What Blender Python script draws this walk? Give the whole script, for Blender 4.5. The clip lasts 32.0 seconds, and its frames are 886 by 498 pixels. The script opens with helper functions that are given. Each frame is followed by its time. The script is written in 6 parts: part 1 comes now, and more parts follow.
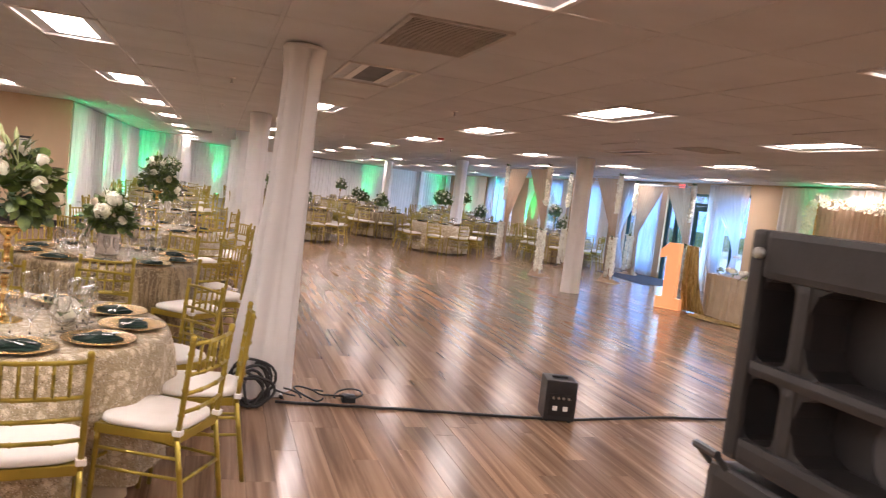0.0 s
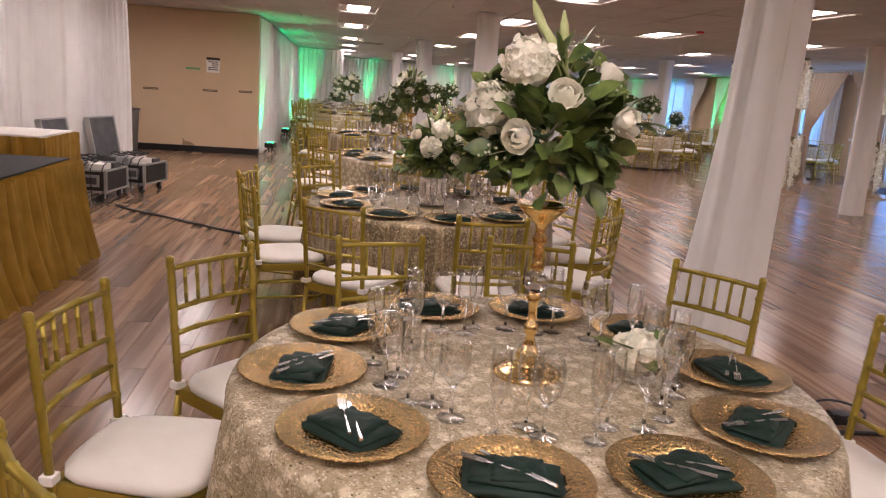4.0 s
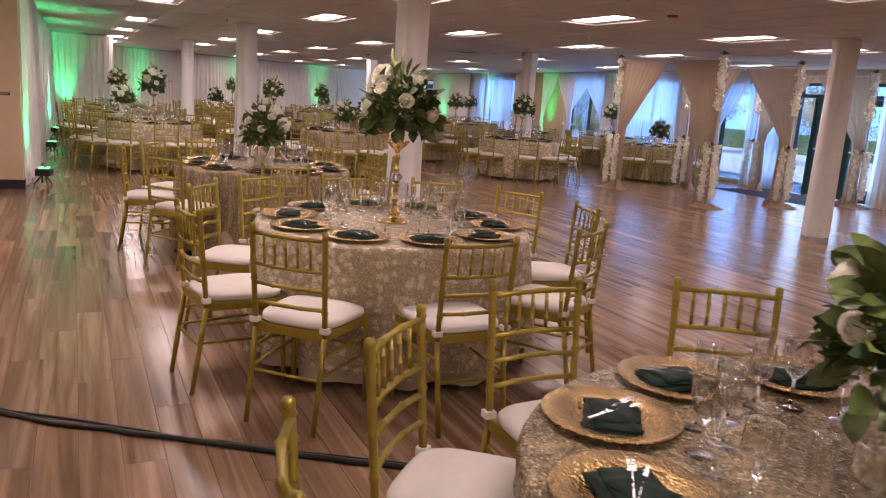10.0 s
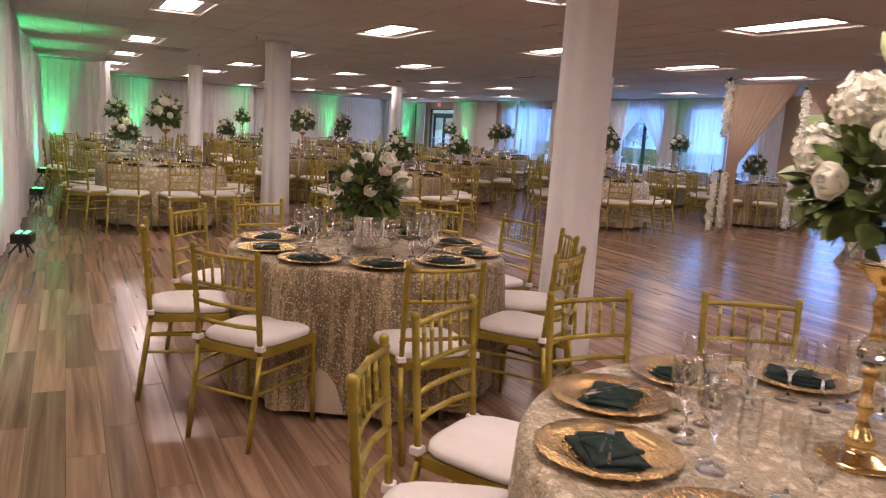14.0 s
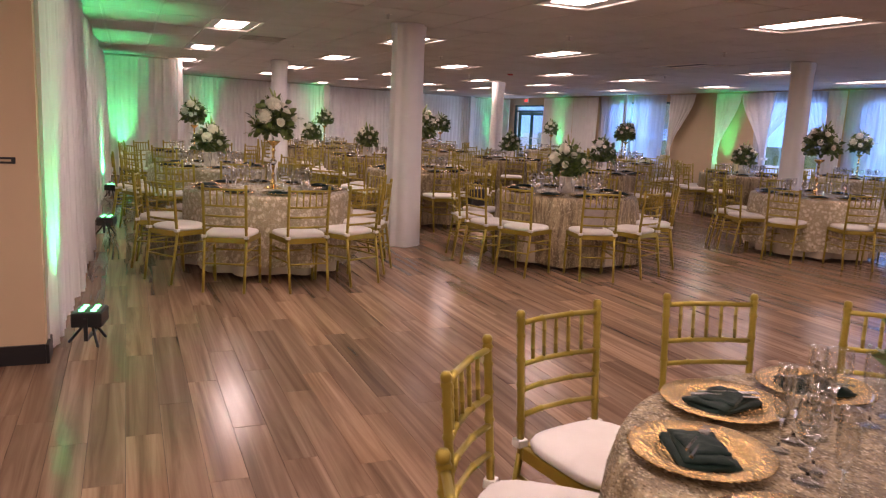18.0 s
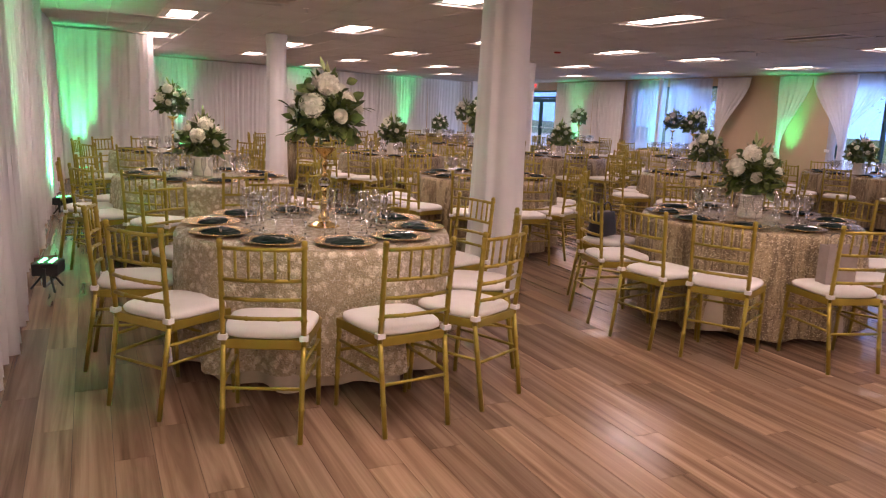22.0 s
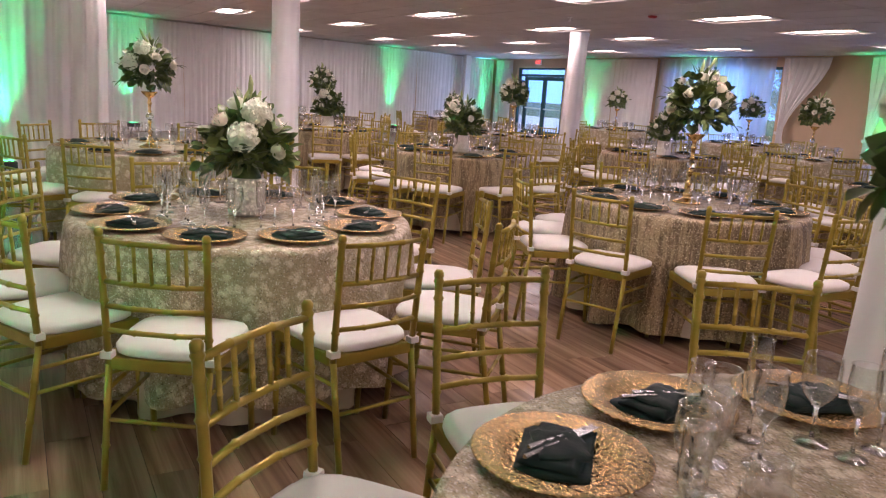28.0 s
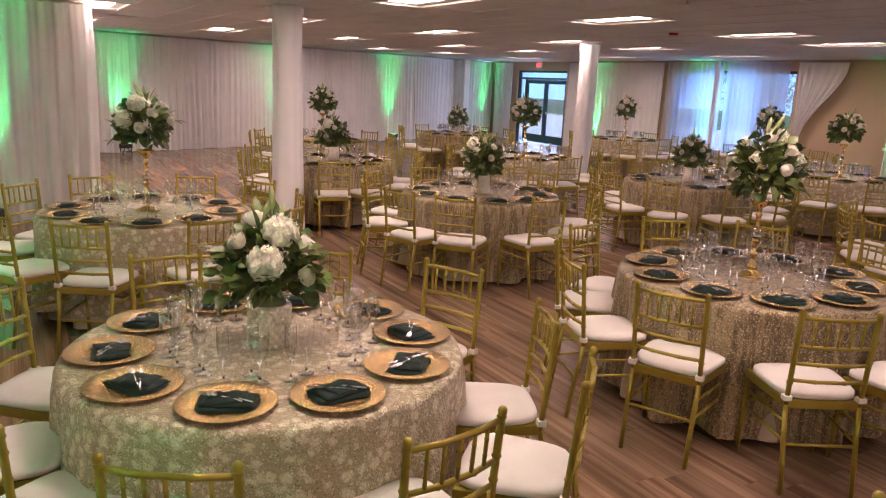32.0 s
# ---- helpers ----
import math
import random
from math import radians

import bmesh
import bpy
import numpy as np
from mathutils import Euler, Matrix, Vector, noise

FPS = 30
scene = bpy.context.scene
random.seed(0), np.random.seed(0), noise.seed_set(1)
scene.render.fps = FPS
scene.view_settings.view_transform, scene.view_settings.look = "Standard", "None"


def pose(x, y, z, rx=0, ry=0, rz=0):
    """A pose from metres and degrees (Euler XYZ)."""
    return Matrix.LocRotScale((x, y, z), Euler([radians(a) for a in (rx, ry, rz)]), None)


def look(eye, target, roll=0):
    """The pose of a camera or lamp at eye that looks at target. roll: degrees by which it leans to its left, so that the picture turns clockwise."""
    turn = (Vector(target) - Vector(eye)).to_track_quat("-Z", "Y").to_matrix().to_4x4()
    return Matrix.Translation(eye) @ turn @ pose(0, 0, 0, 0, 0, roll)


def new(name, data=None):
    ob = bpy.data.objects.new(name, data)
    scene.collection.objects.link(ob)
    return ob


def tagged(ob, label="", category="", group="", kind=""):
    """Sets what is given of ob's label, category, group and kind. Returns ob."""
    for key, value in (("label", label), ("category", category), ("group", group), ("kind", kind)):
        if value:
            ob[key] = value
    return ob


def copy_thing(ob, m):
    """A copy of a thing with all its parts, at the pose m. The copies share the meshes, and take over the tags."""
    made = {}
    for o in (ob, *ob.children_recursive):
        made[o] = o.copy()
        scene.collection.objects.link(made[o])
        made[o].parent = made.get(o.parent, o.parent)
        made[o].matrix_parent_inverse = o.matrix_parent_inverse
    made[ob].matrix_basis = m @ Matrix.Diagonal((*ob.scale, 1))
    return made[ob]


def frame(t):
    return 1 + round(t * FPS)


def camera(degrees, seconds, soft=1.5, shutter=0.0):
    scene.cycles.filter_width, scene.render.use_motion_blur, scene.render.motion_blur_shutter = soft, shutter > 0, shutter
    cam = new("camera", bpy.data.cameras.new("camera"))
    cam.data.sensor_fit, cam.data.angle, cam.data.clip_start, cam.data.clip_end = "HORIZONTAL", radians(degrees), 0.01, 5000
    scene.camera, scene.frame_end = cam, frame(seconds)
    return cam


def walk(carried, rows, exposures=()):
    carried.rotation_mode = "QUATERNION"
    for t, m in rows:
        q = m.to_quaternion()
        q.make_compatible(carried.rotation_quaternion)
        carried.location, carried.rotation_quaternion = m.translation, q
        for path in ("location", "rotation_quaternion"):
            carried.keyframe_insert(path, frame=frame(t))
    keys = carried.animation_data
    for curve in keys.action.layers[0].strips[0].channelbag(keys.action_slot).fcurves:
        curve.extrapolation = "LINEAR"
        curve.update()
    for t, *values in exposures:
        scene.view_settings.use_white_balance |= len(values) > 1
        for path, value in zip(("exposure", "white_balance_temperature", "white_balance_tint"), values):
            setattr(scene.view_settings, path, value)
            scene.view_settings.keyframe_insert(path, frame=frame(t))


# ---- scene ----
EXPO = 1.0
cam = camera(61.0, 32.0, soft=1.15, shutter=0.25)
PATH = [
    (0, (2.376, -2.358, 1.651), (2.957, -0.45, 1.497), 6.8),
    (0.5, (2.171, -2.037, 1.658), (2.631, -0.097, 1.5), 6.7),
    (1, (2.053, -1.691, 1.62), (2.315, 0.286, 1.459), 7.4),
    (1.5, (1.851, -1.353, 1.557), (2.002, 0.63, 1.347), 6.6),
    (2, (1.624, -1.028, 1.517), (1.725, 0.948, 1.225), 5.0),
    (2.5, (1.444, -0.722, 1.493), (1.515, 1.246, 1.144), 4.6),
    (4.5, (0.729, 0.129, 1.509), (1.103, 2.047, 1.084), 3.9),
    (5, (0.633, 0.459, 1.488), (1.051, 2.368, 1.06), 4.0),
    (5.5, (0.512, 0.754, 1.488), (0.961, 2.656, 1.063), 4.9),
    (6, (0.349, 1.044, 1.48), (0.837, 2.935, 1.045), 4.5),
    (6.5, (0.273, 1.37, 1.464), (0.792, 3.252, 1.031), 3.7),
    (7, (0.184, 1.681, 1.467), (0.755, 3.549, 1.036), 2.8),
    (7.5, (0.103, 2.041, 1.462), (0.741, 3.884, 1.021), 2.5),
    (8, (0.1, 2.421, 1.469), (0.781, 4.252, 1.04), 3.1),
    (8.5, (0.044, 2.765, 1.469), (0.79, 4.576, 1.064), 3.4),
    (9, (0.022, 3.082, 1.473), (0.851, 4.859, 1.078), 3.8),
    (9.5, (0.04, 3.441, 1.482), (0.899, 5.203, 1.085), 4.1),
    (10, (-0.019, 3.829, 1.481), (0.853, 5.586, 1.089), 4.0),
    (10.5, (-0.037, 4.179, 1.467), (0.838, 5.935, 1.078), 3.8),
    (11, (-0.043, 4.594, 1.471), (0.831, 6.349, 1.078), 3.9),
    (11.5, (-0.05, 4.959, 1.468), (0.822, 6.714, 1.07), 4.0),
    (12, (-0.018, 5.348, 1.459), (0.857, 7.103, 1.063), 4.3),
    (12.5, (-0.036, 5.722, 1.473), (0.84, 7.478, 1.085), 4.4),
    (13, (-0.018, 6.069, 1.469), (0.865, 7.826, 1.104), 4.4),
    (13.5, (0.005, 6.422, 1.465), (0.897, 8.18, 1.128), 4.0),
    (15.5, (-0.113, 7.939, 1.496), (0.735, 9.724, 1.19), 1.8),
    (16, (-0.082, 8.355, 1.488), (0.712, 10.165, 1.18), 2.4),
    (16.5, (-0.127, 8.733, 1.494), (0.65, 10.548, 1.173), 2.1),
    (17, (-0.125, 9.102, 1.47), (0.649, 10.916, 1.141), 2.0),
    (17.5, (-0.144, 9.501, 1.488), (0.625, 11.316, 1.152), 2.4),
    (18, (-0.16, 9.886, 1.493), (0.609, 11.702, 1.158), 2.7),
    (18.5, (-0.141, 10.293, 1.482), (0.636, 12.105, 1.15), 3.1),
    (19, (-0.168, 10.731, 1.468), (0.628, 12.536, 1.139), 3.3),
    (19.5, (-0.121, 11.103, 1.455), (0.686, 12.903, 1.127), 3.4),
    (20, (-0.112, 11.493, 1.472), (0.712, 13.284, 1.134), 3.5),
    (20.5, (-0.109, 11.881, 1.49), (0.73, 13.665, 1.151), 3.9),
    (21, (-0.062, 12.289, 1.487), (0.792, 14.068, 1.164), 3.7),
    (21.5, (-0.076, 12.679, 1.486), (0.777, 14.457, 1.148), 3.3),
    (22, (-0.076, 13.088, 1.472), (0.763, 14.866, 1.107), 2.5),
    (22.5, (-0.066, 13.493, 1.487), (0.762, 15.269, 1.089), 2.6),
    (23, (-0.084, 13.894, 1.496), (0.742, 15.665, 1.069), 2.5),
    (23.5, (-0.052, 14.254, 1.485), (0.758, 16.029, 1.048), 3.5),
    (24, (-0.038, 14.594, 1.460), (0.739, 16.383, 1.019), 3.9),
    (24.5, (-0.023, 14.910, 1.444), (0.723, 16.710, 0.994), 4.0),
    (25, (0.030, 15.216, 1.422), (0.739, 17.032, 0.975), 3.7),
    (25.5, (0.021, 15.531, 1.398), (0.746, 17.346, 0.972), 3.1),
    (27.5, (-0.101, 16.594, 1.398), (0.851, 18.303, 0.979), 4.2),
    (28, (-0.082, 16.888, 1.409), (0.895, 18.583, 0.994), 3.8),
    (28.5, (-0.087, 17.154, 1.425), (0.940, 18.821, 1.017), 3.0),
    (29, (-0.019, 17.327, 1.433), (1.091, 18.943, 1.036), 2.1),
    (29.5, (0.033, 17.438, 1.411), (1.328, 18.909, 1.016), 1.1),
    (30, (0.021, 17.491, 1.402), (1.474, 18.790, 0.952), 0.8),
    (30.5, (-0.018, 17.537, 1.428), (1.371, 18.876, 0.904), 1.0),
    (31, (-0.012, 17.600, 1.626), (1.163, 19.133, 1.106), 0.7),
    (31.5, (0.003, 17.616, 1.779), (1.009, 19.275, 1.292), 1.8),
    (32, (-0.004, 17.593, 1.838), (0.983, 19.277, 1.403), 2.5),
]
walk(cam, [(t, look(e, g, r)) for t, e, g, r in PATH], exposures=[
    (0, EXPO + 0.58, 6350, 12), (0.6, EXPO + 0.3, 6400, 13), (2, EXPO + 0.03, 6450, 14), (6, EXPO + 0.1, 6350, 16), (8, EXPO + 0.02, 6700, 20), (9, EXPO - 0.1, 6800, 25),
    (11, EXPO - 0.06, 6800, 22), (13, EXPO - 0.08, 6750, 20), (17, EXPO - 0.18, 7100, 31), (18, EXPO - 0.14, 7100, 31), (23, EXPO + 0.08, 7050, 32),
    (24, EXPO + 0.1, 7100, 30), (25, EXPO + 0.04, 6850, 25), (28, EXPO + 0.15, 6450, 30), (30, EXPO + 0.14, 7300, 35), (32, EXPO + 0.04, 7300, 31)])

# ---- world, sun and daylight ----
world = bpy.data.worlds.new("sky")
scene.world = world
world.use_nodes = True
wn = world.node_tree
sky = wn.nodes.new("ShaderNodeTexSky")
sky.sky_type = "NISHITA"
sky.sun_disc = False
sky.sun_elevation = radians(48)
sky.sun_rotation = radians(240)
wn.links.new(sky.outputs[0], wn.nodes["Background"].inputs[0])
wn.nodes["Background"].inputs[1].default_value = 0.15
sun = new("sun", bpy.data.lights.new("sun", "SUN"))
sun.data.energy, sun.data.angle, sun.data.color = 5.0, radians(0.5), (1.0, 0.95, 0.88)
sun.matrix_world = look((0, 0, 0), (0.5, 0.3, -0.8))

LAMP_W = 14.6           # strength of the ceiling diffusers
LAMP_C = (1.0, 0.855, 0.80)
H = 2.575              # ceiling height


# ---- materials ----
def mat(name, col=(0.8, 0.8, 0.8), rough=0.5, metal=0.0, **more):
    m = bpy.data.materials.new(name)
    m.use_nodes = True
    b = m.node_tree.nodes["Principled BSDF"]
    b.inputs["Base Color"].default_value = (*col, 1)
    b.inputs["Roughness"].default_value = rough
    b.inputs["Metallic"].default_value = metal
    for k, v in more.items():
        b.inputs[k.replace("_", " ")].default_value = v
    return m


def bsdf(m):
    return m.node_tree.nodes["Principled BSDF"]


def link(m, a, b):
    m.node_tree.links.new(a, b)


def coords(m, scale=(1, 1, 1), kind="Object"):
    tc = m.node_tree.nodes.new("ShaderNodeTexCoord")
    mp = m.node_tree.nodes.new("ShaderNodeMapping")
    mp.inputs["Scale"].default_value = scale
    link(m, tc.outputs[kind], mp.inputs["Vector"])
    return mp.outputs[0]


def world_coords(m, scale=(1, 1, 1)):
    g = m.node_tree.nodes.new("ShaderNodeNewGeometry")
    mp = m.node_tree.nodes.new("ShaderNodeMapping")
    mp.inputs["Scale"].default_value = scale
    link(m, g.outputs["Position"], mp.inputs["Vector"])
    return mp.outputs[0]


def ramp(m, fac, stops):
    r = m.node_tree.nodes.new("ShaderNodeValToRGB")
    e = r.color_ramp.elements
    while len(e) < len(stops):
        e.new(0.5)
    for el, (p, c) in zip(e, stops):
        el.position, el.color = p, (*c, 1)
    link(m, fac, r.inputs[0])
    return r.outputs[0]


def noise_tex(m, vec, scale=5.0, detail=4.0, rough=0.55):
    n = m.node_tree.nodes.new("ShaderNodeTexNoise")
    n.inputs["Scale"].default_value, n.inputs["Detail"].default_value, n.inputs["Roughness"].default_value = scale, detail, rough
    if vec is not None:
        link(m, vec, n.inputs["Vector"])
    return n.outputs["Fac"]


def bump(m, height, strength=0.3, distance=0.01):
    b = m.node_tree.nodes.new("ShaderNodeBump")
    b.inputs["Strength"].default_value, b.inputs["Distance"].default_value = strength, distance
    link(m, height, b.inputs["Height"])
    link(m, b.outputs[0], bsdf(m).inputs["Normal"])


def varied(name, lo, hi, rough=0.6, scale=6.0, metal=0.0, grain=60.0, bumpy=0.15, dist=0.002, **more):
    """A material whose colour wanders between two tones, with a fine grain in its relief."""
    m = mat(name, lo, rough, metal, **more)
    v = world_coords(m)
    link(m, ramp(m, noise_tex(m, v, scale), [(0.3, lo), (0.7, hi)]), bsdf(m).inputs["Base Color"])
    if bumpy:
        bump(m, noise_tex(m, v, grain, 3), bumpy, dist)
    return m


def fabric(name, lo, hi, rough=0.85, thin=0.35, scale=3.0, weave=900.0, sheen=0.2):
    """Cloth that lets some light through."""
    m = varied(name, lo, hi, rough, scale, 0.0, weave, 0.12, 0.0006)
    nt = m.node_tree
    b = bsdf(m)
    b.inputs["Sheen Weight"].default_value = sheen
    t = nt.nodes.new("ShaderNodeBsdfTranslucent")
    t.inputs[0].default_value = (*hi, 1)
    mix = nt.nodes.new("ShaderNodeMixShader")
    mix.inputs[0].default_value = thin
    out = nt.nodes["Material Output"]
    link(m, b.outputs[0], mix.inputs[1])
    link(m, t.outputs[0], mix.inputs[2])
    link(m, mix.outputs[0], out.inputs[0])
    return m


def sheer(name, col, see=0.45):
    """A gauze: partly see-through, partly lit from behind."""
    m = fabric(name, col, col, 0.9, 0.82)
    nt = m.node_tree
    out = nt.nodes["Material Output"]
    prev = out.inputs[0].links[0].from_socket
    tr = nt.nodes.new("ShaderNodeBsdfTransparent")
    mix = nt.nodes.new("ShaderNodeMixShader")
    mix.inputs[0].default_value = see
    link(m, prev, mix.inputs[1])
    link(m, tr.outputs[0], mix.inputs[2])
    link(m, mix.outputs[0], out.inputs[0])
    return m


def glow(name, col, strength):
    m = mat(name, col, 0.4)
    bsdf(m).inputs["Emission Color"].default_value = (*col, 1)
    bsdf(m).inputs["Emission Strength"].default_value = strength
    return m


def wood_floor(name, per_object):
    m = mat(name, (0.25, 0.16, 0.1), 0.3, Specular_IOR_Level=0.33)
    nt = m.node_tree
    if per_object:
        rnd = nt.nodes.new("ShaderNodeObjectInfo").outputs["Random"]
    else:
        rnd = nt.nodes.new("ShaderNodeNewGeometry").outputs["Random Per Island"]
    pos = nt.nodes.new("ShaderNodeNewGeometry").outputs["Position"]
    comb = nt.nodes.new("ShaderNodeCombineXYZ")
    mul = nt.nodes.new("ShaderNodeMath")
    mul.operation = "MULTIPLY"
    mul.inputs[1].default_value = 37.0
    link(m, rnd, mul.inputs[0])
    link(m, mul.outputs[0], comb.inputs[0])
    link(m, mul.outputs[0], comb.inputs[1])
    add = nt.nodes.new("ShaderNodeVectorMath")
    add.operation = "ADD"
    link(m, pos, add.inputs[0])
    link(m, comb.outputs[0], add.inputs[1])
    mp = nt.nodes.new("ShaderNodeMapping")
    mp.inputs["Scale"].default_value = (12.0, 0.42, 1.0)
    link(m, add.outputs[0], mp.inputs[0])
    gn = nt.nodes.new("ShaderNodeTexNoise")
    gn.inputs["Scale"].default_value, gn.inputs["Detail"].default_value, gn.inputs["Roughness"].default_value, gn.inputs["Distortion"].default_value = 1.15, 5.0, 0.58, 0.7
    link(m, mp.outputs[0], gn.inputs["Vector"])
    grain = gn.outputs["Fac"]
    tone = ramp(m, grain, [(0.3, (0.14, 0.083, 0.052)), (0.44, (0.232, 0.145, 0.093)), (0.55, (0.31, 0.202, 0.133)), (0.7, (0.42, 0.288, 0.2))])
    shade = ramp(m, rnd, [(0.0, (0.72, 0.73, 0.73)), (0.35, (0.92, 0.89, 0.87)), (0.7, (1.02, 1.01, 0.99)), (1.0, (1.28, 1.22, 1.15))])
    mx = nt.nodes.new("ShaderNodeMix")
    mx.data_type, mx.blend_type = "RGBA", "MULTIPLY"
    mx.inputs["Factor"].default_value = 1.0
    link(m, tone, mx.inputs["A"])
    link(m, shade, mx.inputs["B"])
    link(m, mx.outputs["Result"], bsdf(m).inputs["Base Color"])
    link(m, ramp(m, noise_tex(m, pos, 1.3, 2), [(0.3, (0.23, 0.23, 0.23)), (0.7, (0.19, 0.19, 0.19))]), bsdf(m).inputs["Roughness"])
    return m


def sequin(name, lo, hi, scale, rosette):
    """Champagne cloth sewn with small shining discs; rosette adds flower-like loops."""
    m = mat(name, lo, 0.45, 0.25)
    nt = m.node_tree
    v = world_coords(m)
    vo = nt.nodes.new("ShaderNodeTexVoronoi")
    vo.inputs["Scale"].default_value = scale
    link(m, v, vo.inputs["Vector"])
    sep = nt.nodes.new("ShaderNodeSeparateColor")
    link(m, vo.outputs["Color"], sep.inputs[0])
    flat = noise_tex(m, world_coords(m, (1.0, 1.0, 0.1)), 22.0, 5, 0.7) if not rosette else noise_tex(m, v, 16.0, 4, 0.7)
    if rosette:
        flowers = nt.nodes.new("ShaderNodeTexVoronoi")
        flowers.inputs["Scale"].default_value = 21.0
        wob = nt.nodes.new("ShaderNodeTexNoise")
        wob.inputs["Scale"].default_value, wob.inputs["Detail"].default_value = 45.0, 2.0
        link(m, v, wob.inputs["Vector"])
        bend = nt.nodes.new("ShaderNodeVectorMath")
        bend.operation = "MULTIPLY_ADD"
        bend.inputs[1].default_value = (0.035, 0.035, 0.035)
        link(m, wob.outputs["Color"], bend.inputs[0])
        link(m, v, bend.inputs[2])
        link(m, bend.outputs[0], flowers.inputs["Vector"])
        mask = nt.nodes.new("ShaderNodeMath")
        mask.operation = "MULTIPLY_ADD"
        mask.inputs[1].default_value = -0.9
        link(m, flowers.outputs["Distance"], mask.inputs[0])
        half = nt.nodes.new("ShaderNodeMath")
        half.operation = "MULTIPLY_ADD"
        half.inputs[1].default_value, half.inputs[2].default_value = 0.6, 0.5
        link(m, flat, half.inputs[0])
        link(m, half.outputs[0], mask.inputs[2])
        flat = mask.outputs[0]
    base = ramp(m, flat, [(0.44, lo), (0.58, hi)] if not rosette else [(0.36, lo), (0.57, hi)])
    # glitter highlights painted in: scattered discs get a pale base colour
    painted_glint = ramp(m, sep.outputs[0], [(0.87, (0.0,) * 3), (0.95, (0.55 if rosette else 0.72,) * 3)])
    mx = nt.nodes.new("ShaderNodeMix")
    mx.data_type = "RGBA"
    mx.inputs["B"].default_value = (0.95, 0.9, 0.8, 1) if rosette else (0.92, 0.8, 0.55, 1)
    link(m, painted_glint, mx.inputs["Factor"])
    link(m, base, mx.inputs["A"])
    link(m, mx.outputs["Result"], bsdf(m).inputs["Base Color"])
    link(m, ramp(m, sep.outputs[1], [(0.62 if not rosette else 0.78, (0.12,) * 3), (0.92, (0.85,) * 3)]), bsdf(m).inputs["Metallic"])
    link(m, ramp(m, sep.outputs[2], [(0.0, (0.2,) * 3), (1.0, (0.6,) * 3)]), bsdf(m).inputs["Roughness"])
    # each disc lies a little askew
    nm = nt.nodes.new("ShaderNodeVectorMath")
    nm.operation = "SUBTRACT"
    nm.inputs[1].default_value = (0.5, 0.5, 0.5)
    link(m, vo.outputs["Color"], nm.inputs[0])
    sc = nt.nodes.new("ShaderNodeVectorMath")
    sc.operation = "SCALE"
    sc.inputs["Scale"].default_value = 0.6 if not rosette else 0.12
    link(m, nm.outputs[0], sc.inputs[0])
    g = nt.nodes.new("ShaderNodeNewGeometry")
    ad = nt.nodes.new("ShaderNodeVectorMath")
    link(m, g.outputs["Normal"], ad.inputs[0])
    link(m, sc.outputs[0], ad.inputs[1])
    no = nt.nodes.new("ShaderNodeVectorMath")
    no.operation = "NORMALIZE"
    link(m, ad.outputs[0], no.inputs[0])
    if rosette:
        vr = nt.nodes.new("ShaderNodeTexVoronoi")
        vr.inputs["Scale"].default_value = 22.0
        dn = nt.nodes.new("ShaderNodeTexNoise")
        dn.inputs["Scale"].default_value, dn.inputs["Detail"].default_value = 30.0, 3.0
        link(m, v, dn.inputs["Vector"])
        dv = nt.nodes.new("ShaderNodeVectorMath")
        dv.operation = "MULTIPLY_ADD"
        dv.inputs[1].default_value = (0.06, 0.06, 0.06)
        link(m, dn.outputs["Color"], dv.inputs[0])
        link(m, v, dv.inputs[2])
        link(m, dv.outputs[0], vr.inputs["Vector"])
        wv = nt.nodes.new("ShaderNodeMath")
        wv.operation = "SINE"
        mu = nt.nodes.new("ShaderNodeMath")
        mu.operation = "MULTIPLY"
        mu.inputs[1].default_value = 15.0
        link(m, vr.outputs["Distance"], mu.inputs[0])
        link(m, mu.outputs[0], wv.inputs[0])
        bp = nt.nodes.new("ShaderNodeBump")
        bp.inputs["Strength"].default_value, bp.inputs["Distance"].default_value = 0.32, 0.006
        link(m, wv.outputs[0], bp.inputs["Height"])
        link(m, no.outputs[0], bp.inputs["Normal"])
        link(m, bp.outputs[0], bsdf(m).inputs["Normal"])
    else:
        link(m, no.outputs[0], bsdf(m).inputs["Normal"])
    return m


def hammered(name, col):
    """Gold lacquer beaten in small dimples, darker in the hollows."""
    m = mat(name, col, 0.22, 1.0)
    v = coords(m)
    vo = m.node_tree.nodes.new("ShaderNodeTexVoronoi")
    vo.inputs["Scale"].default_value = 112.0
    link(m, v, vo.inputs["Vector"])
    link(m, ramp(m, noise_tex(m, v, 9.0), [(0.3, tuple(c * 0.72 for c in col)), (0.7, col)]), bsdf(m).inputs["Base Color"])
    bump(m, vo.outputs["Distance"], 0.9, 0.0055)
    return m


